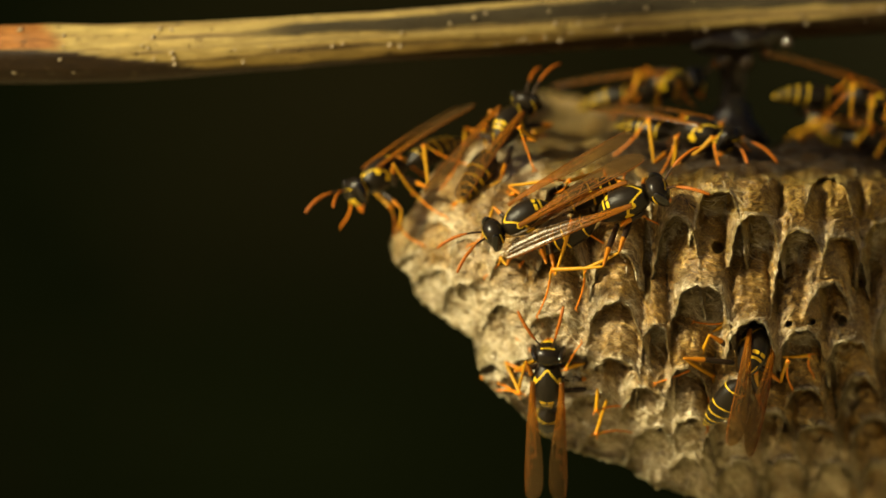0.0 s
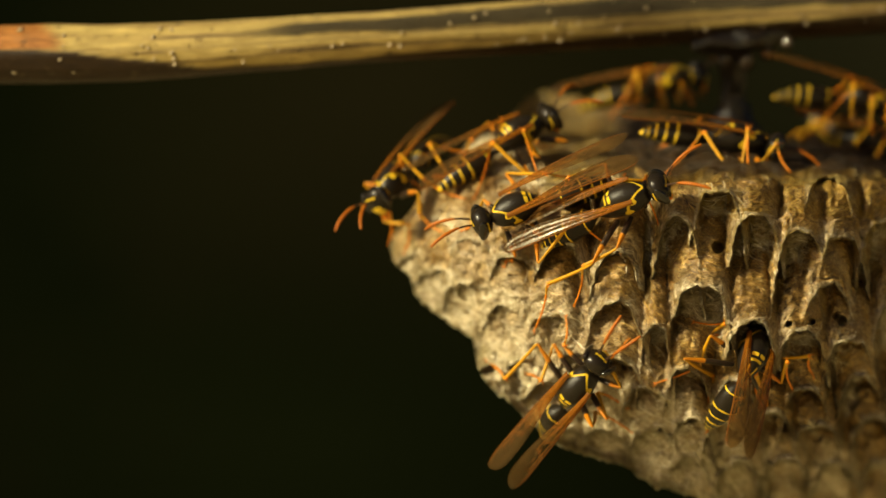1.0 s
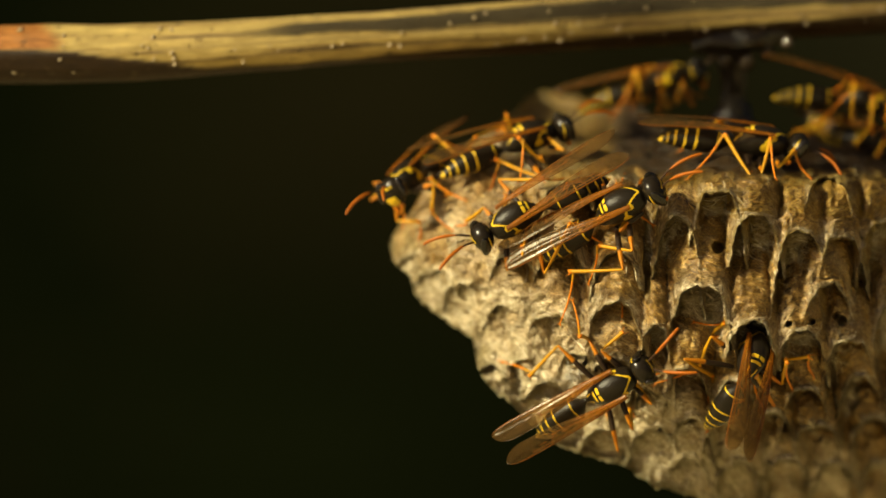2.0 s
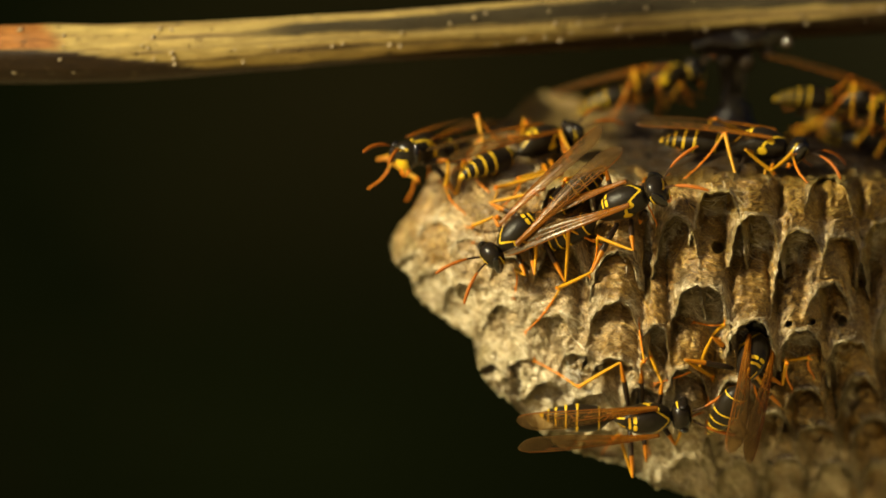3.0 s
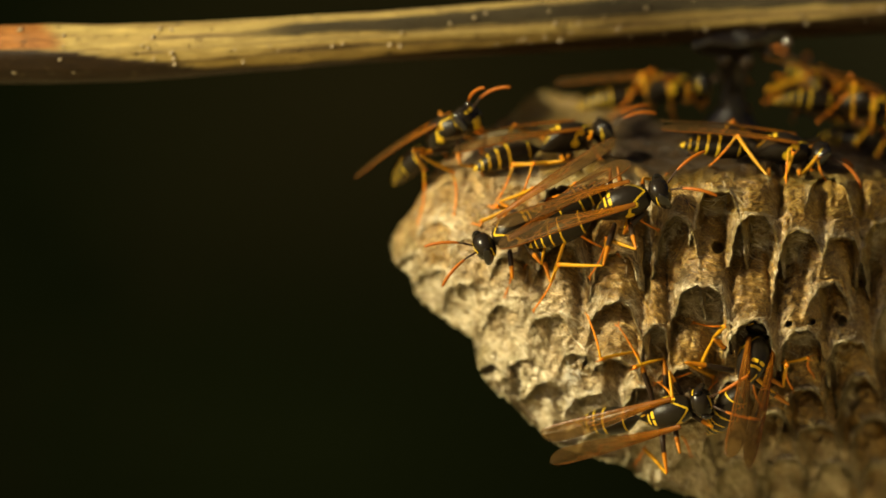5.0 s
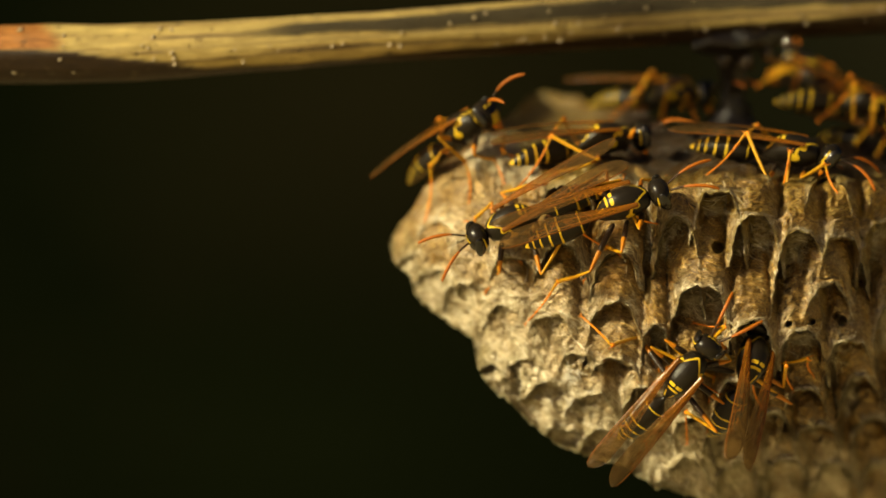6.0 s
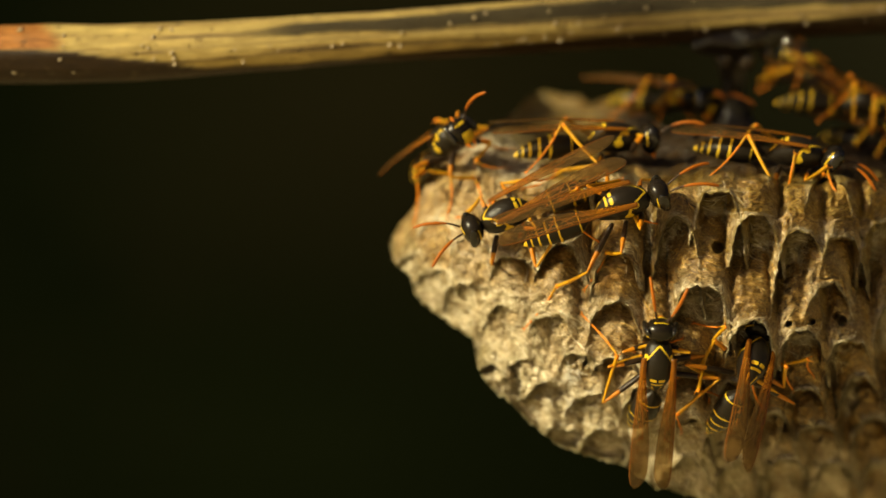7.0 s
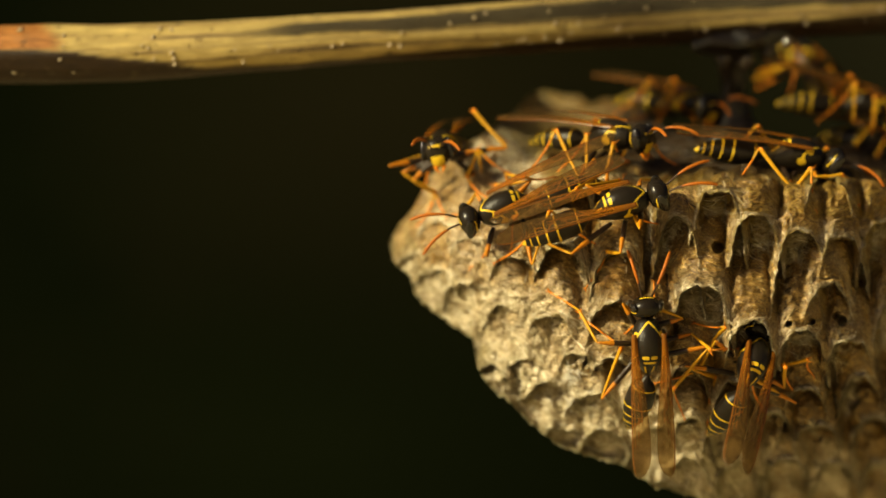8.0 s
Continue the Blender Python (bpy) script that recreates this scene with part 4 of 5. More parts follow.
    for sgn, key in ((1, "wing_left"), (-1, "wing_right")):
        verts, mk, ln = [], [], []
        for skin in (0.03, -0.03):
            for i in range(nx):
                t = i / (nx - 1)
                lead = 0.28 + 0.28 * math.sin(math.pi * min(1, t * 1.05) * 0.5)
                trail = 0.22 + 0.98 * smooth01(0, 0.75, t)
                tip = math.sqrt(max(0.0, 1 - max(0.0, (t - 0.84) / 0.16) ** 2.2))
                lead, trail = lead * (0.3 + 0.7 * tip) if t > 0.84 else lead, trail * tip if t > 0.84 else trail
                for j in range(ny):
                    w = j / (ny - 1)
                    y = lead - (lead + trail) * w
                    x = -13.2 * t - 0.5 * (1 - tip) * abs(w - 0.35)
                    z = 0.18 * math.sin(w * math.pi) * (1 - 0.5 * t) + skin + 0.30 * math.sin(t * math.pi) + 0.02 * math.sin(w * 17) * smooth01(0, 0.3, t)
                    verts.append(Vector((x, sgn * y, z)) * MM)
                    ln.append(smooth01(0.12, 0.6, t))
                    v = 0.0
                    v = max(v, line_mark(w - 0.03, 0.05), line_mark(w - 0.16 - 0.05 * t, 0.03) * (t < 0.82))
                    v = max(v, line_mark(w - 0.42 - 0.1 * math.sin(t * 5), 0.02) * (t < 0.8), line_mark(w - 0.68 + 0.12 * t, 0.02) * (t < 0.72))
                    v = max(v, line_mark(t - 0.47 - 0.12 * w, 0.006) * (w < 0.5), line_mark(t - 0.66 + 0.1 * w, 0.006) * (w < 0.62), line_mark(t - 0.30 - 0.1 * w, 0.006) * (w > 0.35))
                    v = max(v, 0.62 * smooth01(0.30, 0.0, t))
                    mk.append(max(v, 0.42 * smooth01(0.98, 1.0, w)))
        faces = []
        q = nx * ny
        for i in range(nx - 1):
            for j in range(ny - 1):
                a, b2, c, e = i * ny + j, (i + 1) * ny + j, (i + 1) * ny + j + 1, i * ny + j + 1
                faces += [(a, b2, c, e), (q + e, q + c, q + b2, q + a)]
            for j in (0, ny - 1):
                faces.append((i * ny + j, q + i * ny + j, q + (i + 1) * ny + j, (i + 1) * ny + j))
        for j in range(ny - 1):
            for i in (0, nx - 1):
                faces.append((i * ny + j, i * ny + j + 1, q + i * ny + j + 1, q + i * ny + j))
        d[key] = mesh_from(key, verts, faces, WING, attrs={"mark": mk, "along": ln})
    # leg pieces lie along +x from their joint
    for k, (fe, ti, ta) in enumerate(LEG):
        for key, length, r0, r1, m in (("femur", fe, 0.30, 0.20, LEGM), ("tibia", ti, 0.14, 0.20, SHIN), ("tarsus", ta, 0.125, 0.075, SHIN)):
            rings, mk = [], []
            for i in range(31):
                t = i / 30
                x = t * length
                r = r0 + (r1 - r0) * t
                if key == "femur":
                    r *= 0.8 + 0.45 * math.sin(math.pi * min(1, t * 1.1)) - 0.1 * smooth01(0.85, 1, t)
                elif key == "tibia":
                    r *= 0.9 + 0.2 * smooth01(0.1, 0.5, t) + 0.12 * smooth01(0.9, 0.97, t)
                else:
                    r *= 1 + 0.22 * math.sin((t * 5 % 1) * math.pi) - 0.12
                if t in (0.0, 1.0):
                    r *= 0.4
                bow = {"femur": 0.12, "tibia": -0.10, "tarsus": -0.35}[key] * math.sin(math.pi * t)
                rings.append([Vector((x, math.cos(th) * r * 0.85, math.sin(th) * r + bow)) * MM for th in [2 * math.pi * j / 14 for j in range(14)]])
                mk += [smooth01(0.45, 0.75, t) if key == "femur" else (0.9 - 0.5 * smooth01(0.75, 1, t) if key == "tibia" else 0.25 + 0.6 * smooth01(0.4, 0, t))] * 14
            vs, fs = loft(rings)
            if key == "tarsus":
                # two hooked claws
                for s in (1, -1):
                    base = len(vs)
                    for i, (cx, cz, r) in enumerate(((0, 0, 0.07), (0.22, 0.02, 0.05), (0.36, -0.14, 0.015))):
                        c = Vector((length + cx, s * (0.05 + 0.5 * cx), cz))
                        vs += [(c + Vector((0, math.cos(a), math.sin(a))) * r) * MM for a in [2 * math.pi * j / 6 for j in range(6)]]
                        mk += [0.1] * 6
                    for i in range(2):
                        for j in range(6):
                            a, b2 = base + i * 6 + j, base + i * 6 + (j + 1) % 6
                            fs.append((a, b2, b2 + 6, a + 6))
            if key == "tibia":
                # spurs at the shin's end
                for s in (1, -1):
                    base = len(vs)
                    for cx, r in ((0, 0.06), (0.5, 0.012)):
                        c = Vector((length * 0.96 + cx, s * (0.15 + 0.35 * cx), -0.1 - 0.3 * cx))
                        vs += [(c + Vector((0, math.cos(a), math.sin(a))) * r) * MM for a in [2 * math.pi * j / 6 for j in range(6)]]
                        mk += [0.2] * 6
                    for j in range(6):
                        a, b2 = base + j, base + (j + 1) % 6
                        fs.append((a, b2, b2 + 6, a + 6))
            d[key + str(k)] = mesh_from(key, vs, fs, m, attrs={"mark": mk})
    return d


LEG = ((2.9, 2.8, 3.2), (3.8, 3.9, 4.4), (5.2, 5.5, 5.8))
HIP = ((1.7, 0.75, -1.35), (0.1, 0.95, -1.5), (-1.2, 0.9, -1.35))
STANCE = ((5.0, 3.8, -3.3), (0.6, 7.0, -3.4), (-7.0, 5.4, -3.4))
MESH = build_wasp_meshes()
WASP_LEGS, WASP_TAILS, WASP_FEELERS = {}, {}, {}


def aimed(a, b, hint):
    """Turn whose +x goes from a to b and whose +z leans to hint."""
    x = (b - a).normalized()
    y = hint.cross(x)
    y = y.normalized() if y.length > 1e-6 else x.orthogonal().normalized()
    z = x.cross(y)
    m = Matrix((x, y, z)).transposed().to_4x4()
    m.translation = a
    return m


def leg_poses(k, side, foot):
    """Poses of femur (wasp space), shin and foot (femur space), for a foot point in wasp space, in mm."""
    fe, ti, ta = LEG[k]
    hip = Vector(HIP[k])
    hip.y *= side
    f = Vector(foot)
    reach = f - hip
    limit = (fe + ti + ta) * 0.93
    if reach.length > limit:
        f = hip + reach * (limit / reach.length)
    out = Vector((f.x - hip.x, f.y - hip.y, 0))
    out = out.normalized() if out.length > 0.3 else Vector((0, side, 0))
    ankle = f + (-out * 0.62 + Vector((0, 0, 0.66))).normalized() * ta
    if (ankle - hip).length > (fe + ti) * 0.97:
        ankle = f + (hip - f).normalized() * ta
        if (ankle - hip).length > (fe + ti) * 0.97:
            ankle = hip + (ankle - hip).normalized() * (fe + ti) * 0.97
    dist = max((ankle - hip).length, abs(fe - ti) + 0.3)
    u = (ankle - hip).normalized()
    ca = max(-1, min(1, (fe * fe + dist * dist - ti * ti) / (2 * fe * dist)))
    bend = Vector((0, side * 0.8, 0.2)) + out * 0.3
    bend = (bend - u * bend.dot(u)).normalized()
    knee = hip + u * (fe * ca) + bend * (fe * math.sqrt(1 - ca * ca))
    mf = aimed(hip, knee, Vector((0, 0, 1)))
    mt = aimed(knee, ankle, Vector((0, 0, 1)))
    ms = aimed(ankle, f, Vector((0, 0, 1)))
    back = mf.inverted()
    res = []
    for m in (mf, back @ mt, back @ ms):
        m.translation *= MM
        res.append(m)
    return res


def body_pose(head, rear, up):
    """Wasp pose from where its brow and its wing tips lie (mm) and the way its back faces."""
    h, r = Vector(head), Vector(rear)
    x = (h - r).normalized()
    m = aimed(Vector((0, 0, 0)), x, Vector(up))
    m.translation = (h - x * 4.6) * MM
    return m


def feeler_pose(s, a, e):
    return pose(0.95 * MM, s * 0.38 * MM, 0.35 * MM, 0, e, s * a)


def tail_pose(droop, sway):
    return pose(-2.7 * MM, 0, -0.62 * MM, 0, -droop, sway)


def build_wasp(label, feet=(), spread=0.0, lift=1.0, droop=0.0, sway=0.0, nod=0.0, turn=0.0, feel=(20, 10, 20, 10), wing_roll=12):
    """One wasp with its parts. feet: (leg, side, foot point) in wasp space, where it differs from the usual stance."""
    w = tagged(new("paper_wasp"), label, "wasp", "wasps on the nest")
    w.empty_display_size = 0.002
    part("thorax", MESH["thorax"], w)
    WASP_TAILS[w.name] = part("abdomen", MESH["abdomen"], w, "black abdomen with yellow bands", tail_pose(droop, sway))
    head = part("head", MESH["head"], w, "", pose(3.55 * MM, 0, 0.0, 0, nod, turn))
    for s, (a, e) in ((1, feel[:2]), (-1, feel[2:])):
        part("eye", MESH["eye"], head, "glossy black eye", pose(0.22 * MM, s * 1.29 * MM, 0.1 * MM, s * 6, -12, s * 14))
        part("mandible", MESH["jaw"], head, "", pose(0.42 * MM, s * 0.42 * MM, -1.5 * MM) @ Matrix.Diagonal((1, s, 1, 1)))
        WASP_FEELERS[w.name, s] = (part("antenna", MESH["antenna"], head, "orange antenna", feeler_pose(s, a, e)), a, e)
        part("wing", MESH["wing_left" if s > 0 else "wing_right"], w, "folded amber see-through wing",
             pose(1.3 * MM, s * 1.35 * MM, 1.15 * MM, s * -wing_roll, lift, -s * spread))
    special = {(k, s): f for k, s, f in feet}
    for k in range(3):
        for s in (1, -1):
            f = special.get((k, s), (STANCE[k][0], STANCE[k][1] * s, STANCE[k][2]))
            mf, mt, ms = leg_poses(k, s, f)
            leg = part("leg", MESH["femur" + str(k)], w, "black and orange leg", mf)
            WASP_LEGS[w.name, k, s] = (leg, part("tibia", MESH["tibia" + str(k)], leg, "", mt), part("tarsus", MESH["tarsus" + str(k)], leg, "", ms))
    return w


def comb_tree():
    """The nest's outside as one tree, for feet to stand on."""
    verts, polys = [], []
    for o in nest.children:
        if o.name.startswith("wood_fibre"):
            continue
        base, m = len(verts), o.matrix_basis
        verts += [m @ v.co for v in o.data.vertices]
        polys += [tuple(base + i for i in p.vertices) for p in o.data.polygons if len(p.vertices) < 20]
    return BVHTree.FromPolygons(verts, polys)


TREE = comb_tree()


def between(rows, t):
    """Place at t from rows of (seconds, vector, ...), eased as the things are."""
    if t <= rows[0][0]:
        return [Vector(v) for v in rows[0][1:]]
    for a, b in zip(rows, rows[1:]):
        if t <= b[0]:
            q = smooth01(0, 1, (t - a[0]) / (b[0] - a[0])) * 0.5 + 0.5 * (t - a[0]) / (b[0] - a[0])
            return [Vector(u).lerp(Vector(v), q) for u, v in zip(a[1:], b[1:])]
    return [Vector(v) for v in rows[-1][1:]]


def keyed(w, rows, feet=(), tail=(), tuck=1.0):
    """Moves a wasp along its rows; each foot holds its ground until its body has gone too far, then steps."""
    walk(w, [(t, body_pose(h, r, u)) for t, h, r, u in rows])
    if tail:
        walk(WASP_TAILS[w.name], [(t, tail_pose(d, a)) for t, d, a in tail])
    # the antennae feel about
    rng = random.Random(len(w.name) * 7 + int(1000 * abs(rows[0][1][0])))
    for s in (1, -1):
        ob, a, e = WASP_FEELERS[w.name, s]
        walk(ob, [(round(0.8 * i, 2), feeler_pose(s, a + rng.uniform(-16, 16), e + rng.uniform(-14, 14))) for i in range(11)])
    known = {(k, s): f for k, s, f in feet}
    for k in range(3):
        for s in (1, -1):
            given = known.get((k, s))
            times = sorted({0.0, 8.0, *(r[0] for r in rows), *((f[0] for f in given) if given else (2.0, 4.0, 6.0))})
            keys, held = [], None
            for t in times:
                m = body_pose(*between(rows, t))
                stance = m @ (Vector((STANCE[k][0], STANCE[k][1] * s, STANCE[k][2])) * MM * tuck)
                if given:
                    world = between([(f[0], f[1:]) for f in given], t)[0] * MM
                else:
                    if held is None or (held - stance).length > 0.0022:
                        spot = TREE.find_nearest(stance, 0.006)[0] if tuck == 1.0 else None
                        held = spot if spot is not None else stance
                    world = held
                keys.append((t, leg_poses(k, s, (m.inverted() @ world) / MM)))
            limb = WASP_LEGS[w.name, k, s]
            for n in range(3):
                walk(limb[n], [(t, p[n]) for t, p in keys])


# each row: seconds, brow, wing tips (mm), the way the back faces
WALKER = [
    (0.0, (10.02, -2.75, -9.21), (10.25, 4.45, -22.95), (-0.1, -1, 0.1)),
    (0.4, (10.12, -2.93, -9.20), (10.15, 4.63, -22.85), (-0.1, -1, 0.1)),
    (0.6, (12.21, -4.04, -9.48), (8.14, 4.84, -22.52), (-0.1, -1, 0.1)),
    (0.8, (13.87, -4.80, -10.08), (6.88, 3.80, -22.03), (-0.1, -1, 0.1)),
    (1.0, (15.12, -5.29, -10.06), (6.39, 2.29, -21.55), (-0.1, -1, 0.15)),
    (1.5, (19.21, -5.99, -9.82), (6.20, -4.41, -19.51), (-0.1, -1, 0.15)),
    (1.7, (18.96, -6.38, -10.01), (6.38, -2.02, -19.40), (-0.1, -1, 0.1)),
    (2.8, (23.03, -4.00, -14.62), (6.75, -4.00, -17.19), (0, -0.95, -0.25)),
    (3.5, (24.50, -1.40, -17.72), (7.70, -1.40, -16.53), (0, -0.93, -0.35)),
    (4.5, (24.65, -4.83, -16.49), (9.54, 1.23, -17.39), (0, -0.93, -0.35)),
    (4.7, (24.82, -5.17, -15.93), (9.74, 0.77, -17.68), (0, -0.95, -0.25)),
    (5.8, (25.34, -8.00, -8.88), (15.00, -4.00, -20.83), (0, -1, 0.1)),
    (6.5, (25.12, -8.07, -7.83), (15.15, -6.33, -20.61), (0, -1, 0.1)),
    (6.8, (20.94, -8.87, -6.96), (17.74, -1.93, -21.36), (0, -1, 0.1)),
    (7.0, (20.28, -8.13, -6.67), (19.60, -2.27, -21.87), (0, -1, 0.05)),
    (7.5, (19.45, -8.01, -5.83), (19.75, -3.59, -21.52), (0.05, -1, 0)),
    (8.0, (18.86, -8.13, -4.47), (19.62, -6.67, -20.68), (0.05, -1, 0)),
]
FEEDER = [
    (0.0, (30.38, -2.01, -6.22), (26.25, -11.99, -18.83), (0.25, -1, -0.1)),
    (4.0, (30.30, -2.20, -6.75), (26.23, -11.80, -19.67), (0.25, -1, -0.1)),
    (8.0, (30.34, -2.63, -6.95), (26.18, -11.37, -20.43), (0.25, -1, -0.1)),
]
LOW_PAIR = [
    (0.0, (20.78, -8.39, 5.82), (6.87, -3.61, 0.05), (-0.12, -0.82, 0.58)),
    (1.0, (20.85, -8.74, 6.08), (7.04, -3.26, 0.70), (-0.12, -0.82, 0.58)),
    (1.5, (20.39, -8.03, 5.94), (6.86, -3.97, -1.12), (-0.12, -0.82, 0.58)),
    (3.5, (20.68, -9.38, 5.69), (7.05, -3.02, 0.86), (-0.12, -0.82, 0.58)),
    (6.0, (21.06, -7.70, 5.53), (5.90, -7.70, 0.89), (-0.12, -0.82, 0.58)),
    (8.0, (20.95, -7.70, 5.42), (5.26, -7.70, 1.10), (-0.12, -0.82, 0.58)),
]
HIGH_PAIR = [
    (0.0, (3.96, -4.00, 1.12), (19.23, -4.00, 8.41), (0.1, -0.74, 0.66)),
    (1.0, (2.79, -3.60, 2.31), (19.26, -3.60, 8.32), (0.1, -0.74, 0.66)),
    (1.5, (2.58, -3.40, 1.77), (18.58, -3.40, 8.43), (0.1, -0.74, 0.66)),
    (3.5, (4.18, -3.80, -1.55), (16.94, -3.80, 9.81), (0.1, -0.74, 0.66)),
    (4.5, (3.53, -4.00, -0.75), (17.89, -4.00, 8.62), (0.1, -0.74, 0.66)),
    (6.5, (2.15, -3.40, 1.13), (18.15, -3.40, 8.11), (0.1, -0.74, 0.66)),
    (8.0, (1.62, -2.80, 2.48), (17.99, -2.80, 8.24), (0.1, -0.74, 0.66)),
]
CLIMBER = [
    (0.0, (8.8, 10.43, 15.37), (0.33, 1.58, 4.18), (-0.3, -0.7, 0.6)),
    (0.8, (9.48, 10.23, 14.9), (-1.32, 1.77, 5.55), (-0.2, -0.7, 0.7)),
    (1.0, (11.37, 8.07, 13.63), (-2.72, 3.92, 5.88), (-0.2, -0.6, 0.8)),
    (1.5, (12.48, 7.7, 12.93), (-2.72, 4.3, 7.17), (-0.1, -0.5, 0.85)),
    (3.5, (14.04, 10.23, 11.76), (0.33, 1.77, 7.75), (0, -0.35, 0.95)),
    (4.5, (15.29, 7.6, 11.91), (-0.67, 4.4, 8.68), (0, -0.35, 0.95)),
    (6.5, (21.38, 6.35, 11.28), (5.05, 3.65, 10.04), (0, -0.3, 0.95)),
    (8.0, (19.96, -0.05, 10.69), (6.9, 10.05, 12.32), (0, -0.3, 0.95)),
]
EDGE = [
    (0.0, (-9.31, 6.16, 5.38), (2.96, 13.84, 13.51), (-0.3, -0.2, 0.9)),
    (0.8, (-9.06, 5.60, 5.20), (2.56, 14.40, 13.14), (-0.3, -0.2, 0.9)),
    (1.0, (-6.93, 5.42, 4.42), (0.94, 16.58, 13.84), (-0.6, -0.3, 0.7)),
    (1.5, (-6.24, 4.69, 4.18), (0.35, 17.31, 12.71), (-0.6, -0.3, 0.7)),
    (2.8, (-3.98, 3.02, 8.79), (4.47, 16.98, 11.81), (-0.2, -0.4, 0.9)),
    (3.5, (-4.42, 2.85, 9.45), (3.41, 17.15, 12.53), (-0.1, -0.5, 0.9)),
    (3.75, (-3.08, 1.81, 9.84), (-0.83, 18.19, 11.28), (-0.2, -0.4, 0.9)),
    (4.0, (-0.88, 2.36, 11.08), (-5.54, 17.64, 6.54), (-0.4, -0.3, 0.85)),
    (4.3, (0.44, 2.81, 12.10), (-6.35, 17.19, 7.35), (-0.5, -0.25, 0.85)),
    (4.7, (1.89, 3.74, 12.93), (-7.38, 16.26, 7.21), (-0.5, -0.2, 0.85)),
    (5.8, (4.68, 4.61, 13.87), (-5.95, 15.39, 7.06), (-0.5, -0.2, 0.85)),
    (6.5, (4.79, 4.61, 13.42), (-5.84, 15.39, 6.60), (-0.5, -0.2, 0.85)),
    (7.0, (1.99, 2.73, 11.87), (-4.71, 17.27, 7.47), (-0.5, -0.25, 0.85)),
    (7.2, (1.21, 2.13, 11.07), (-3.30, 17.87, 8.32), (-0.4, -0.3, 0.85)),
    (7.5, (-0.99, 1.86, 9.30), (0.94, 18.14, 11.87), (-0.2, -0.4, 0.85)),
    (8.0, (-0.66, 1.90, 9.52), (1.83, 18.10, 12.16), (-0.2, -0.4, 0.85)),
]
BACK_ROWS = [
    (0.0, (28.01, 25.03, 18.4), (12.51, 30.97, 16.6), (0, -0.2, 1)),
    (1.5, (28.41, 25.86, 19.4), (12.2, 30.14, 16.1), (0, -0.2, 1)),
    (3.0, (28.0, 26.0, 19.6), (11.8, 30.0, 15.7), (0, -0.2, 1)),
    (4.5, (28.78, 28.00, 18.4), (11.5, 28.6, 16.4), (0, -0.2, 1)),
    (6.5, (28.70, 22.18, 16.15), (15.36, 31.82, 17.6), (0, -0.2, 1)),
    (8.0, (28.70, 21.13, 14.89), (17.62, 32.87, 18.1), (0, -0.2, 1)),
]
CROSSER = [
    (0.0, (28.90, 5.02, 10.88), (15.96, 14.98, 13.87), (0, -0.35, 1)),
    (0.6, (30.72, 4.85, 10.65), (16.65, 13.15, 13.59), (0, -0.35, 1)),
    (1.0, (34.00, 7.00, 10.30), (17.00, 7.00, 12.89), (0, -0.35, 1)),
    (1.5, (35.60, 4.00, 10.16), (18.94, 4.00, 12.16), (0, -0.35, 1)),
    (3.5, (35.25, 0.76, 9.47), (19.44, 5.24, 11.78), (0, -0.35, 1)),
    (4.5, (36.94, 3.00, 9.34), (19.80, 3.00, 11.45), (0, -0.35, 1)),
    (6.5, (38.53, 0.13, 8.79), (22.54, 3.87, 11.16), (0, -0.35, 1)),
    (8.0, (38.97, 2.00, 8.59), (21.91, 2.00, 10.95), (0, -0.35, 1)),
]
RIGHT = [
    (0.0, (49.15, 20.00, 15.1), (32.37, 20.00, 18.0), (0.1, -0.3, 1)),
    (8.0, (49.51, 20.00, 14.6), (32.73, 20.00, 17.1), (0.1, -0.3, 1)),
]
STALK = [
    (0.0, (43.07, 40.85, 14.62), (45.95, 25.15, 10.09), (0.2, -0.4, 0.8)),
    (3.0, (42.94, 40.83, 15.26), (45.96, 25.18, 10.7), (0.2, -0.4, 0.8)),
    (4.5, (40.48, 37.5, 19.54), (43.95, 22.5, 13.29), (0.2, -0.4, 0.8)),
    (6.5, (39.12, 35.33, 21.71), (42.43, 20.68, 14.68), (0.2, -0.4, 0.8)),
    (8.0, (38.66, 35.23, 22.97), (42.15, 20.77, 15.58), (0.2, -0.4, 0.8)),
]
FAR = [
    (0.0, (50.75, 16.35, 10.49), (39.05, 27.65, 13.88), (0, -0.3, 1)),
    (8.0, (50.75, 16.35, 10.49), (39.05, 27.65, 13.88), (0, -0.3, 1)),
]
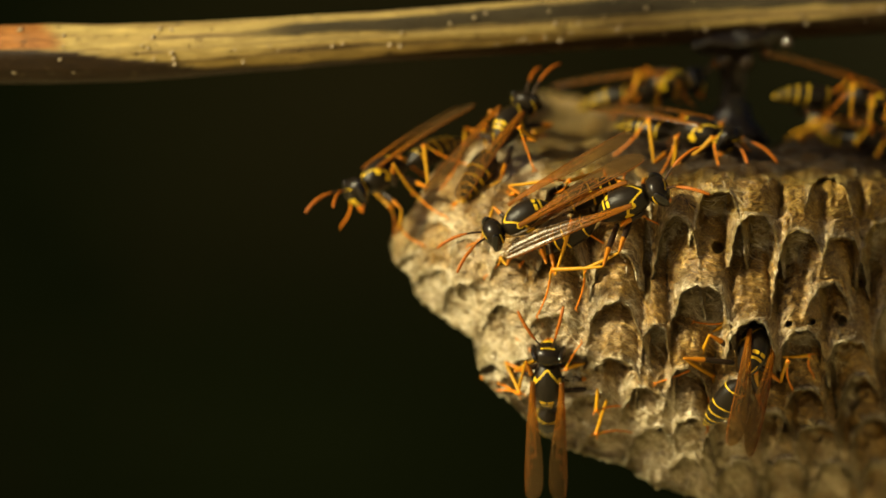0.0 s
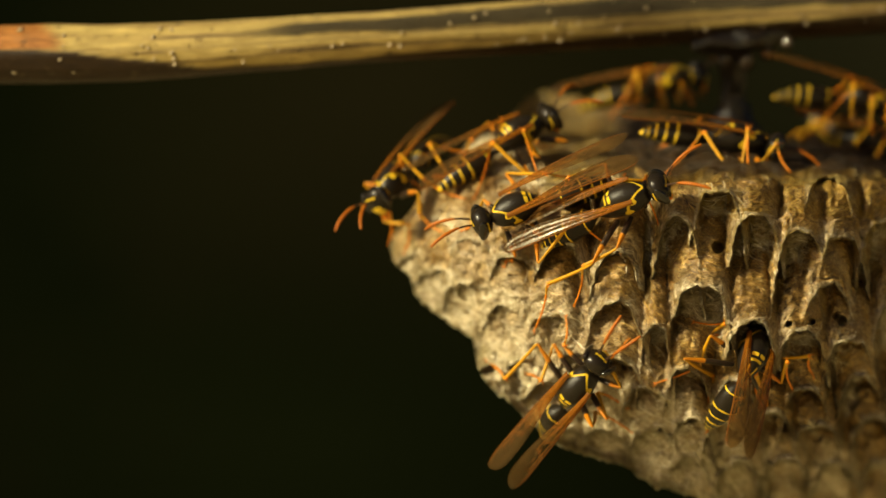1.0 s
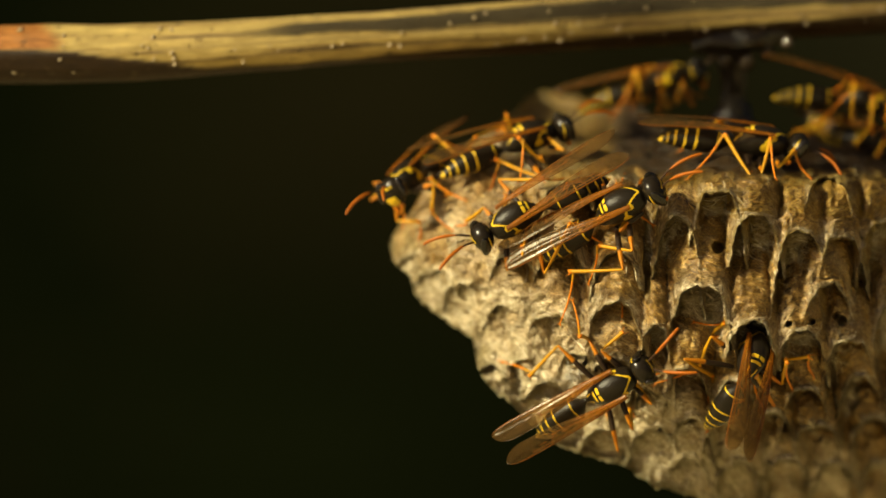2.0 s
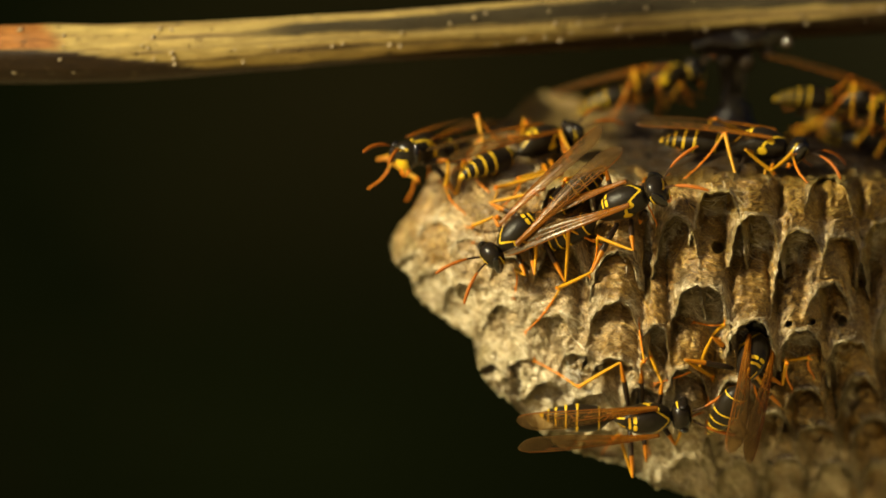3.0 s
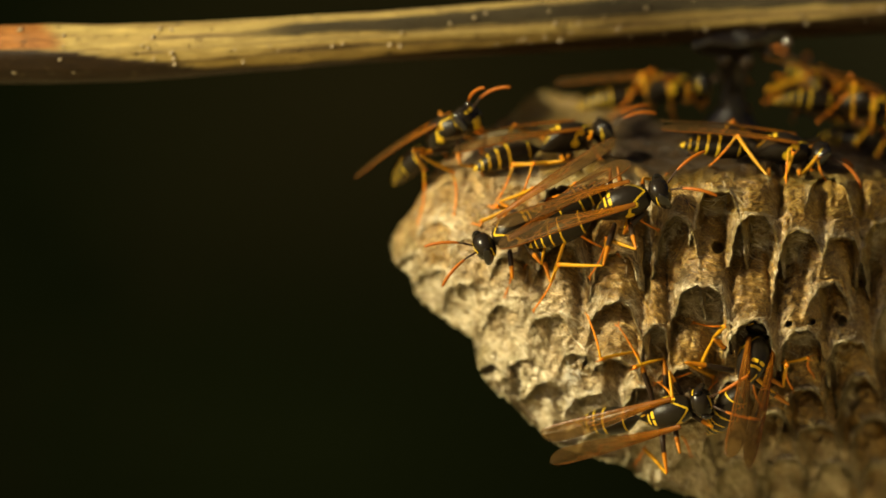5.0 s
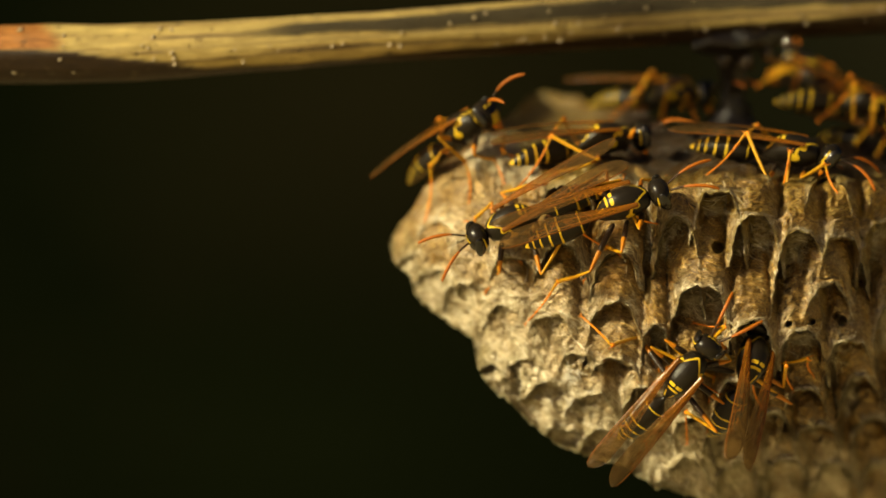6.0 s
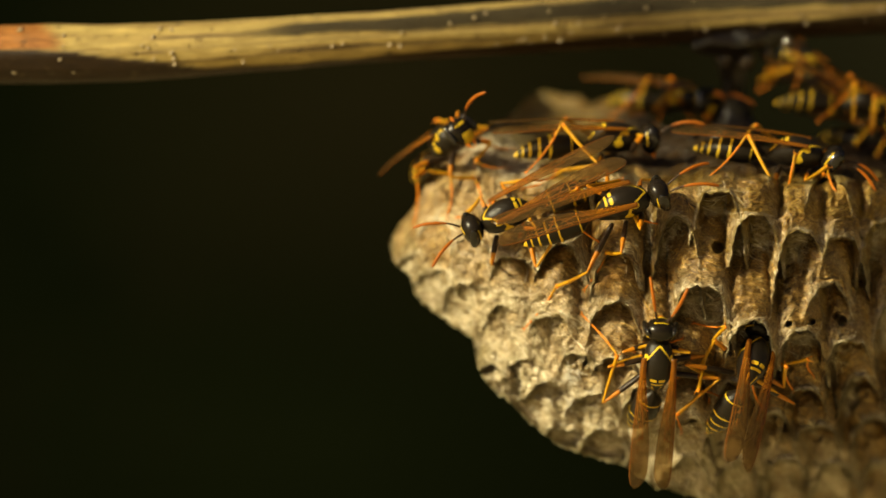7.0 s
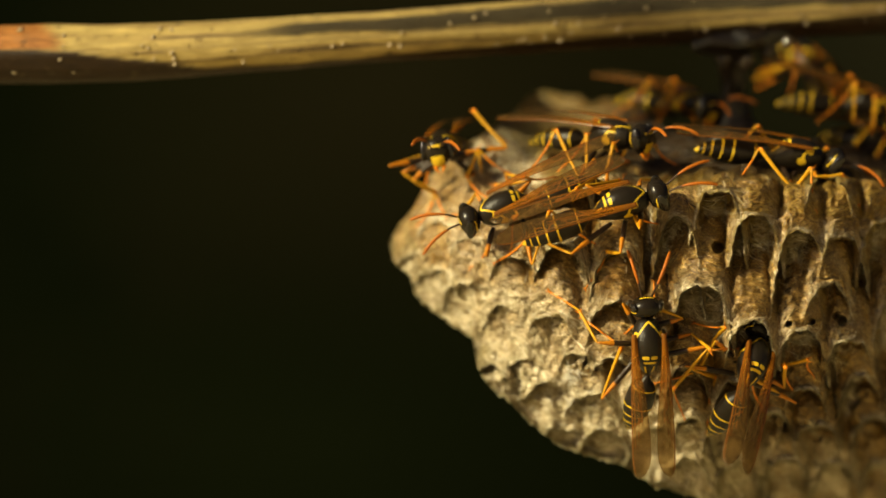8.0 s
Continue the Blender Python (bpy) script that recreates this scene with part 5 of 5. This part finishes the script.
# feet: leg, side, then seconds and the spot it stands on (mm)
WALKER_FEET = [
    (0, 1, [(0, 7.29, 2.04, -8.76), (0.5, 8.01, 0.81, -8.18), (1, 11.69, -3.31, -6.42), (1.5, 17.36, -2.41, -5.61), (3, 18.30, -4.95, -5.55), (4, 20.40, -2.92, -12.57), (4.7, 20.36, -2.85, -12.95), (6, 21.42, -3.09, -11.30), (7, 18.13, -3.63, -9.74), (8, 17.28, -4.20, -7.99)]),
    (1, 1, [(0, 5.34, 3.92, -13.94), (1, 8.09, 2.78, -12.19), (1.5, 11.00, -3.05, -4.96), (3, 17.92, -4.94, -6.37), (4, 18.16, -6.47, -5.67), (4.7, 17.86, -6.82, -6.29), (6, 20.63, -2.88, -11.58), (7, 16.78, -0.20, -10.89), (8, 10.05, -2.48, -4.01)]),
    (2, 1, [(0, 3.87, 6, -12.84), (0.4, 3.87, 6, -12.84), (0.5, 0.88, 4.5, -12.2), (0.65, 4.02, 5.44, -12.00), (1, 4.21, 5.91, -11.08), (1.5, 4.05, 5.77, -11.18), (3, 8.76, 1.78, -10.86), (4, 13.11, -3.12, -6.42), (4.7, 13.17, -3.22, -6.52), (6, 13.28, -3.01, -6.25), (7, 13.23, -3.02, -6.25), (8, 13.21, -3.19, -6.52)]),
    (0, -1, [(0, 13.26, -2.35, -8.93), (1, 17.56, -4.11, -8.53), (1.5, 19.78, -3.12, -11.32), (3, 24.85, -1.46, -15.21), (4, 25.44, -0.94, -14.15), (4.7, 25.86, -2.08, -14.07), (6, 26.39, -4.39, -6.39), (7, 22.56, -5.05, -8.49), (8, 19.89, -5.09, -3.10)]),
    (1, -1, [(0, 17.79, 1.15, -15.26), (1, 17.83, 1.32, -15.47), (1.5, 18.63, 2.37, -17.70), (3, 20.53, 4.79, -20.13), (4, 22.72, 4.37, -21.21), (4.7, 22.70, 4.24, -20.92), (6, 26.28, -3.02, -14.01), (7, 26.28, -3.02, -14.01), (8, 27.78, -4.83, -9.44)]),
    (2, -1, [(0, 18.45, 2.84, -17.89), (1, 18.61, 2.75, -18.06), (1.5, 15.82, 5.75, -19.14), (3, 15.87, 6.18, -20.26), (4, 17.94, 8, -21.95), (4.7, 17.87, 8, -21.73), (6, 23.67, 1.92, -18.99), (7, 23.16, 0.80, -17.84), (8, 23.22, -1.34, -16.32)]),
]
FEEDER_FEET = [
    (0, 1, [(0, 23.90, -3.58, -6.94), (8, 23.89, -3.66, -7.04)]),
    (1, 1, [(0, 20.24, -2.88, -12.79), (8, 20.24, -2.88, -12.79)]),
    (0, -1, [(0, 35.55, -1.52, -12.14), (8, 35.55, -1.52, -12.14)]),
    (1, -1, [(0, 33.46, -2.19, -13.52), (8, 33.46, -2.19, -13.52)]),
    (2, -1, [(0, 30.81, -0.52, -15.33), (8, 30.81, -0.52, -15.33)]),
    (2, 1, [(0, 25.55, 0.05, -17.51), (8, 25.55, 0.05, -17.51)]),
]
LOW_PAIR_FEET = [
    (0, -1, [(0, 20.28, -5.49, 2.35), (8, 20.28, -5.49, 2.35)]),
    (1, -1, [(0, 12.60, -4.28, -5.58), (1, 12.44, -4.35, -5.30), (1.5, 13.57, -3.19, -3.18), (3.5, 13.71, -5.38, -2.19), (4.5, 13.71, -5.33, -2.30), (6.5, 13.31, -2.96, -3.18), (7, 13.53, -3.59, -3.83), (8, 13.54, -3.62, -3.72)]),
    (2, -1, [(0, 8.96, -2.78, -6.42), (1, 8.75, -1.17, -7.82), (1.5, 11.61, -4.61, -6.38), (3.5, 7.00, -0.04, -7.49), (4.5, 8.96, -2.90, -5.34), (6.5, 7.69, -0.34, -7.59), (7, 7.96, -0.39, -7.69), (7.5, 5.0, -1.0, -4.94), (8, 4.94, -1.47, -1.35)]),
    (0, 1, [(0, 22.56, 2.87, 7.81), (8, 22.56, 2.87, 7.81)]),
]
HIGH_PAIR_FEET = [
    (0, 1, [(0, 4.06, 1.18, -2.69), (1, 5.90, -0.25, -1.58), (1.5, 4.08, 1.65, -3.14), (3.5, 6.96, -1.06, -4.57), (4.5, 6.86, -0.98, -4.57), (6.5, 3.53, 2.18, -3.69), (8, 2.64, 1.99, -1.82)]),
    (1, 1, [(0, 7.41, -0.47, -1.58), (1.5, 6.29, -1.48, -0.76), (4.5, 7.98, -0.02, -1.59), (8, 6.58, -1.38, 0.05)]),
    (0, -1, [(0, 2.43, 2.14, 0.33), (1.5, 0.89, 4.28, 2.29), (4.5, 2.97, 1.83, 2.26), (8, 0.89, 5.01, 3.41)]),
]
CLIMBER_FEET = [
    (2, -1, [(0, -0.9, 6.97, -0.96), (1.0, 3.12, 4.27, 5.06), (1.5, 3.67, 4.13, 4.5), (3.5, 3.23, 0.85, 0.49), (4.5, 2.98, 2.6, 1.99), (6.5, 8.26, 0.56, 7.17), (8, 7.7, 0.18, 6.88)]),
    (1, -1, [(0, 8.86, 1.77, 7.76), (1.0, 9.1, 0.81, 7.45), (1.5, 8.43, 0.59, 7.17), (3.5, 6.05, -0.31, 3.87), (4.5, 6.59, -0.62, 4.41), (6.5, 6.62, 0.37, 5.52), (8, 11.32, 1.44, 7.75)]),
    (0, -1, [(0, 10.26, 14.85, 11.71), (1.5, 11.45, 9.5, 10.02), (3.5, 12.1, 5.79, 9.02), (4.5, 12.66, 5.78, 9.02), (6.5, 19.13, 9.4, 9.73), (8, 18.0, 2.52, 8.61)]),
]

walker = build_wasp("black and yellow paper wasp walking over cell mouths", spread=0.5, droop=14)
feeder = build_wasp("paper wasp with its head deep in a cell", droop=52, sway=-24, spread=-1)
low_pair = build_wasp("paper wasp resting on the comb's upper edge", droop=5, lift=0)
high_pair = build_wasp("paper wasp with raised wings beside another wasp", spread=1.5, lift=7)
climber = build_wasp("paper wasp climbing on the comb's shoulder", spread=3)
edge = build_wasp("paper wasp on the comb's outer edge, legs out")
back = build_wasp("paper wasp on the comb's back in half shade")
crosser = build_wasp("paper wasp crossing the comb's top", droop=-5, lift=-1, nod=32)
right = build_wasp("paper wasp on the comb's top, bands turned outward", lift=9)
stalk_wasp = build_wasp("paper wasp climbing at the dark stalk")
far = build_wasp("paper wasp in shade behind the others")


def motions():
    keyed(walker, WALKER, WALKER_FEET, [(0.0, 30, 0), (1.0, 24, 4), (1.7, 12, 10), (3.0, 4, -4), (4.7, 6, -6), (6.0, 16, -6), (6.8, 24, -14), (8.0, 26, -15)])
    keyed(feeder, FEEDER, FEEDER_FEET, [(0.0, 66, 20), (0.8, 63, 22), (1.5, 67, 20), (3.0, 62, 24), (3.6, 67, 21), (4.5, 65, 22), (6.0, 62, 25), (7.0, 66, 23), (8.0, 64, 21)])
    keyed(low_pair, LOW_PAIR, LOW_PAIR_FEET)
    keyed(high_pair, HIGH_PAIR, HIGH_PAIR_FEET)
    keyed(climber, CLIMBER, CLIMBER_FEET)
    keyed(edge, EDGE)
    keyed(back, BACK_ROWS, tuck=0.72)
    keyed(crosser, CROSSER)
    keyed(right, RIGHT, tuck=0.72)
    keyed(stalk_wasp, STALK, tuck=0.72)
    keyed(far, FAR, tuck=0.72)


motions()
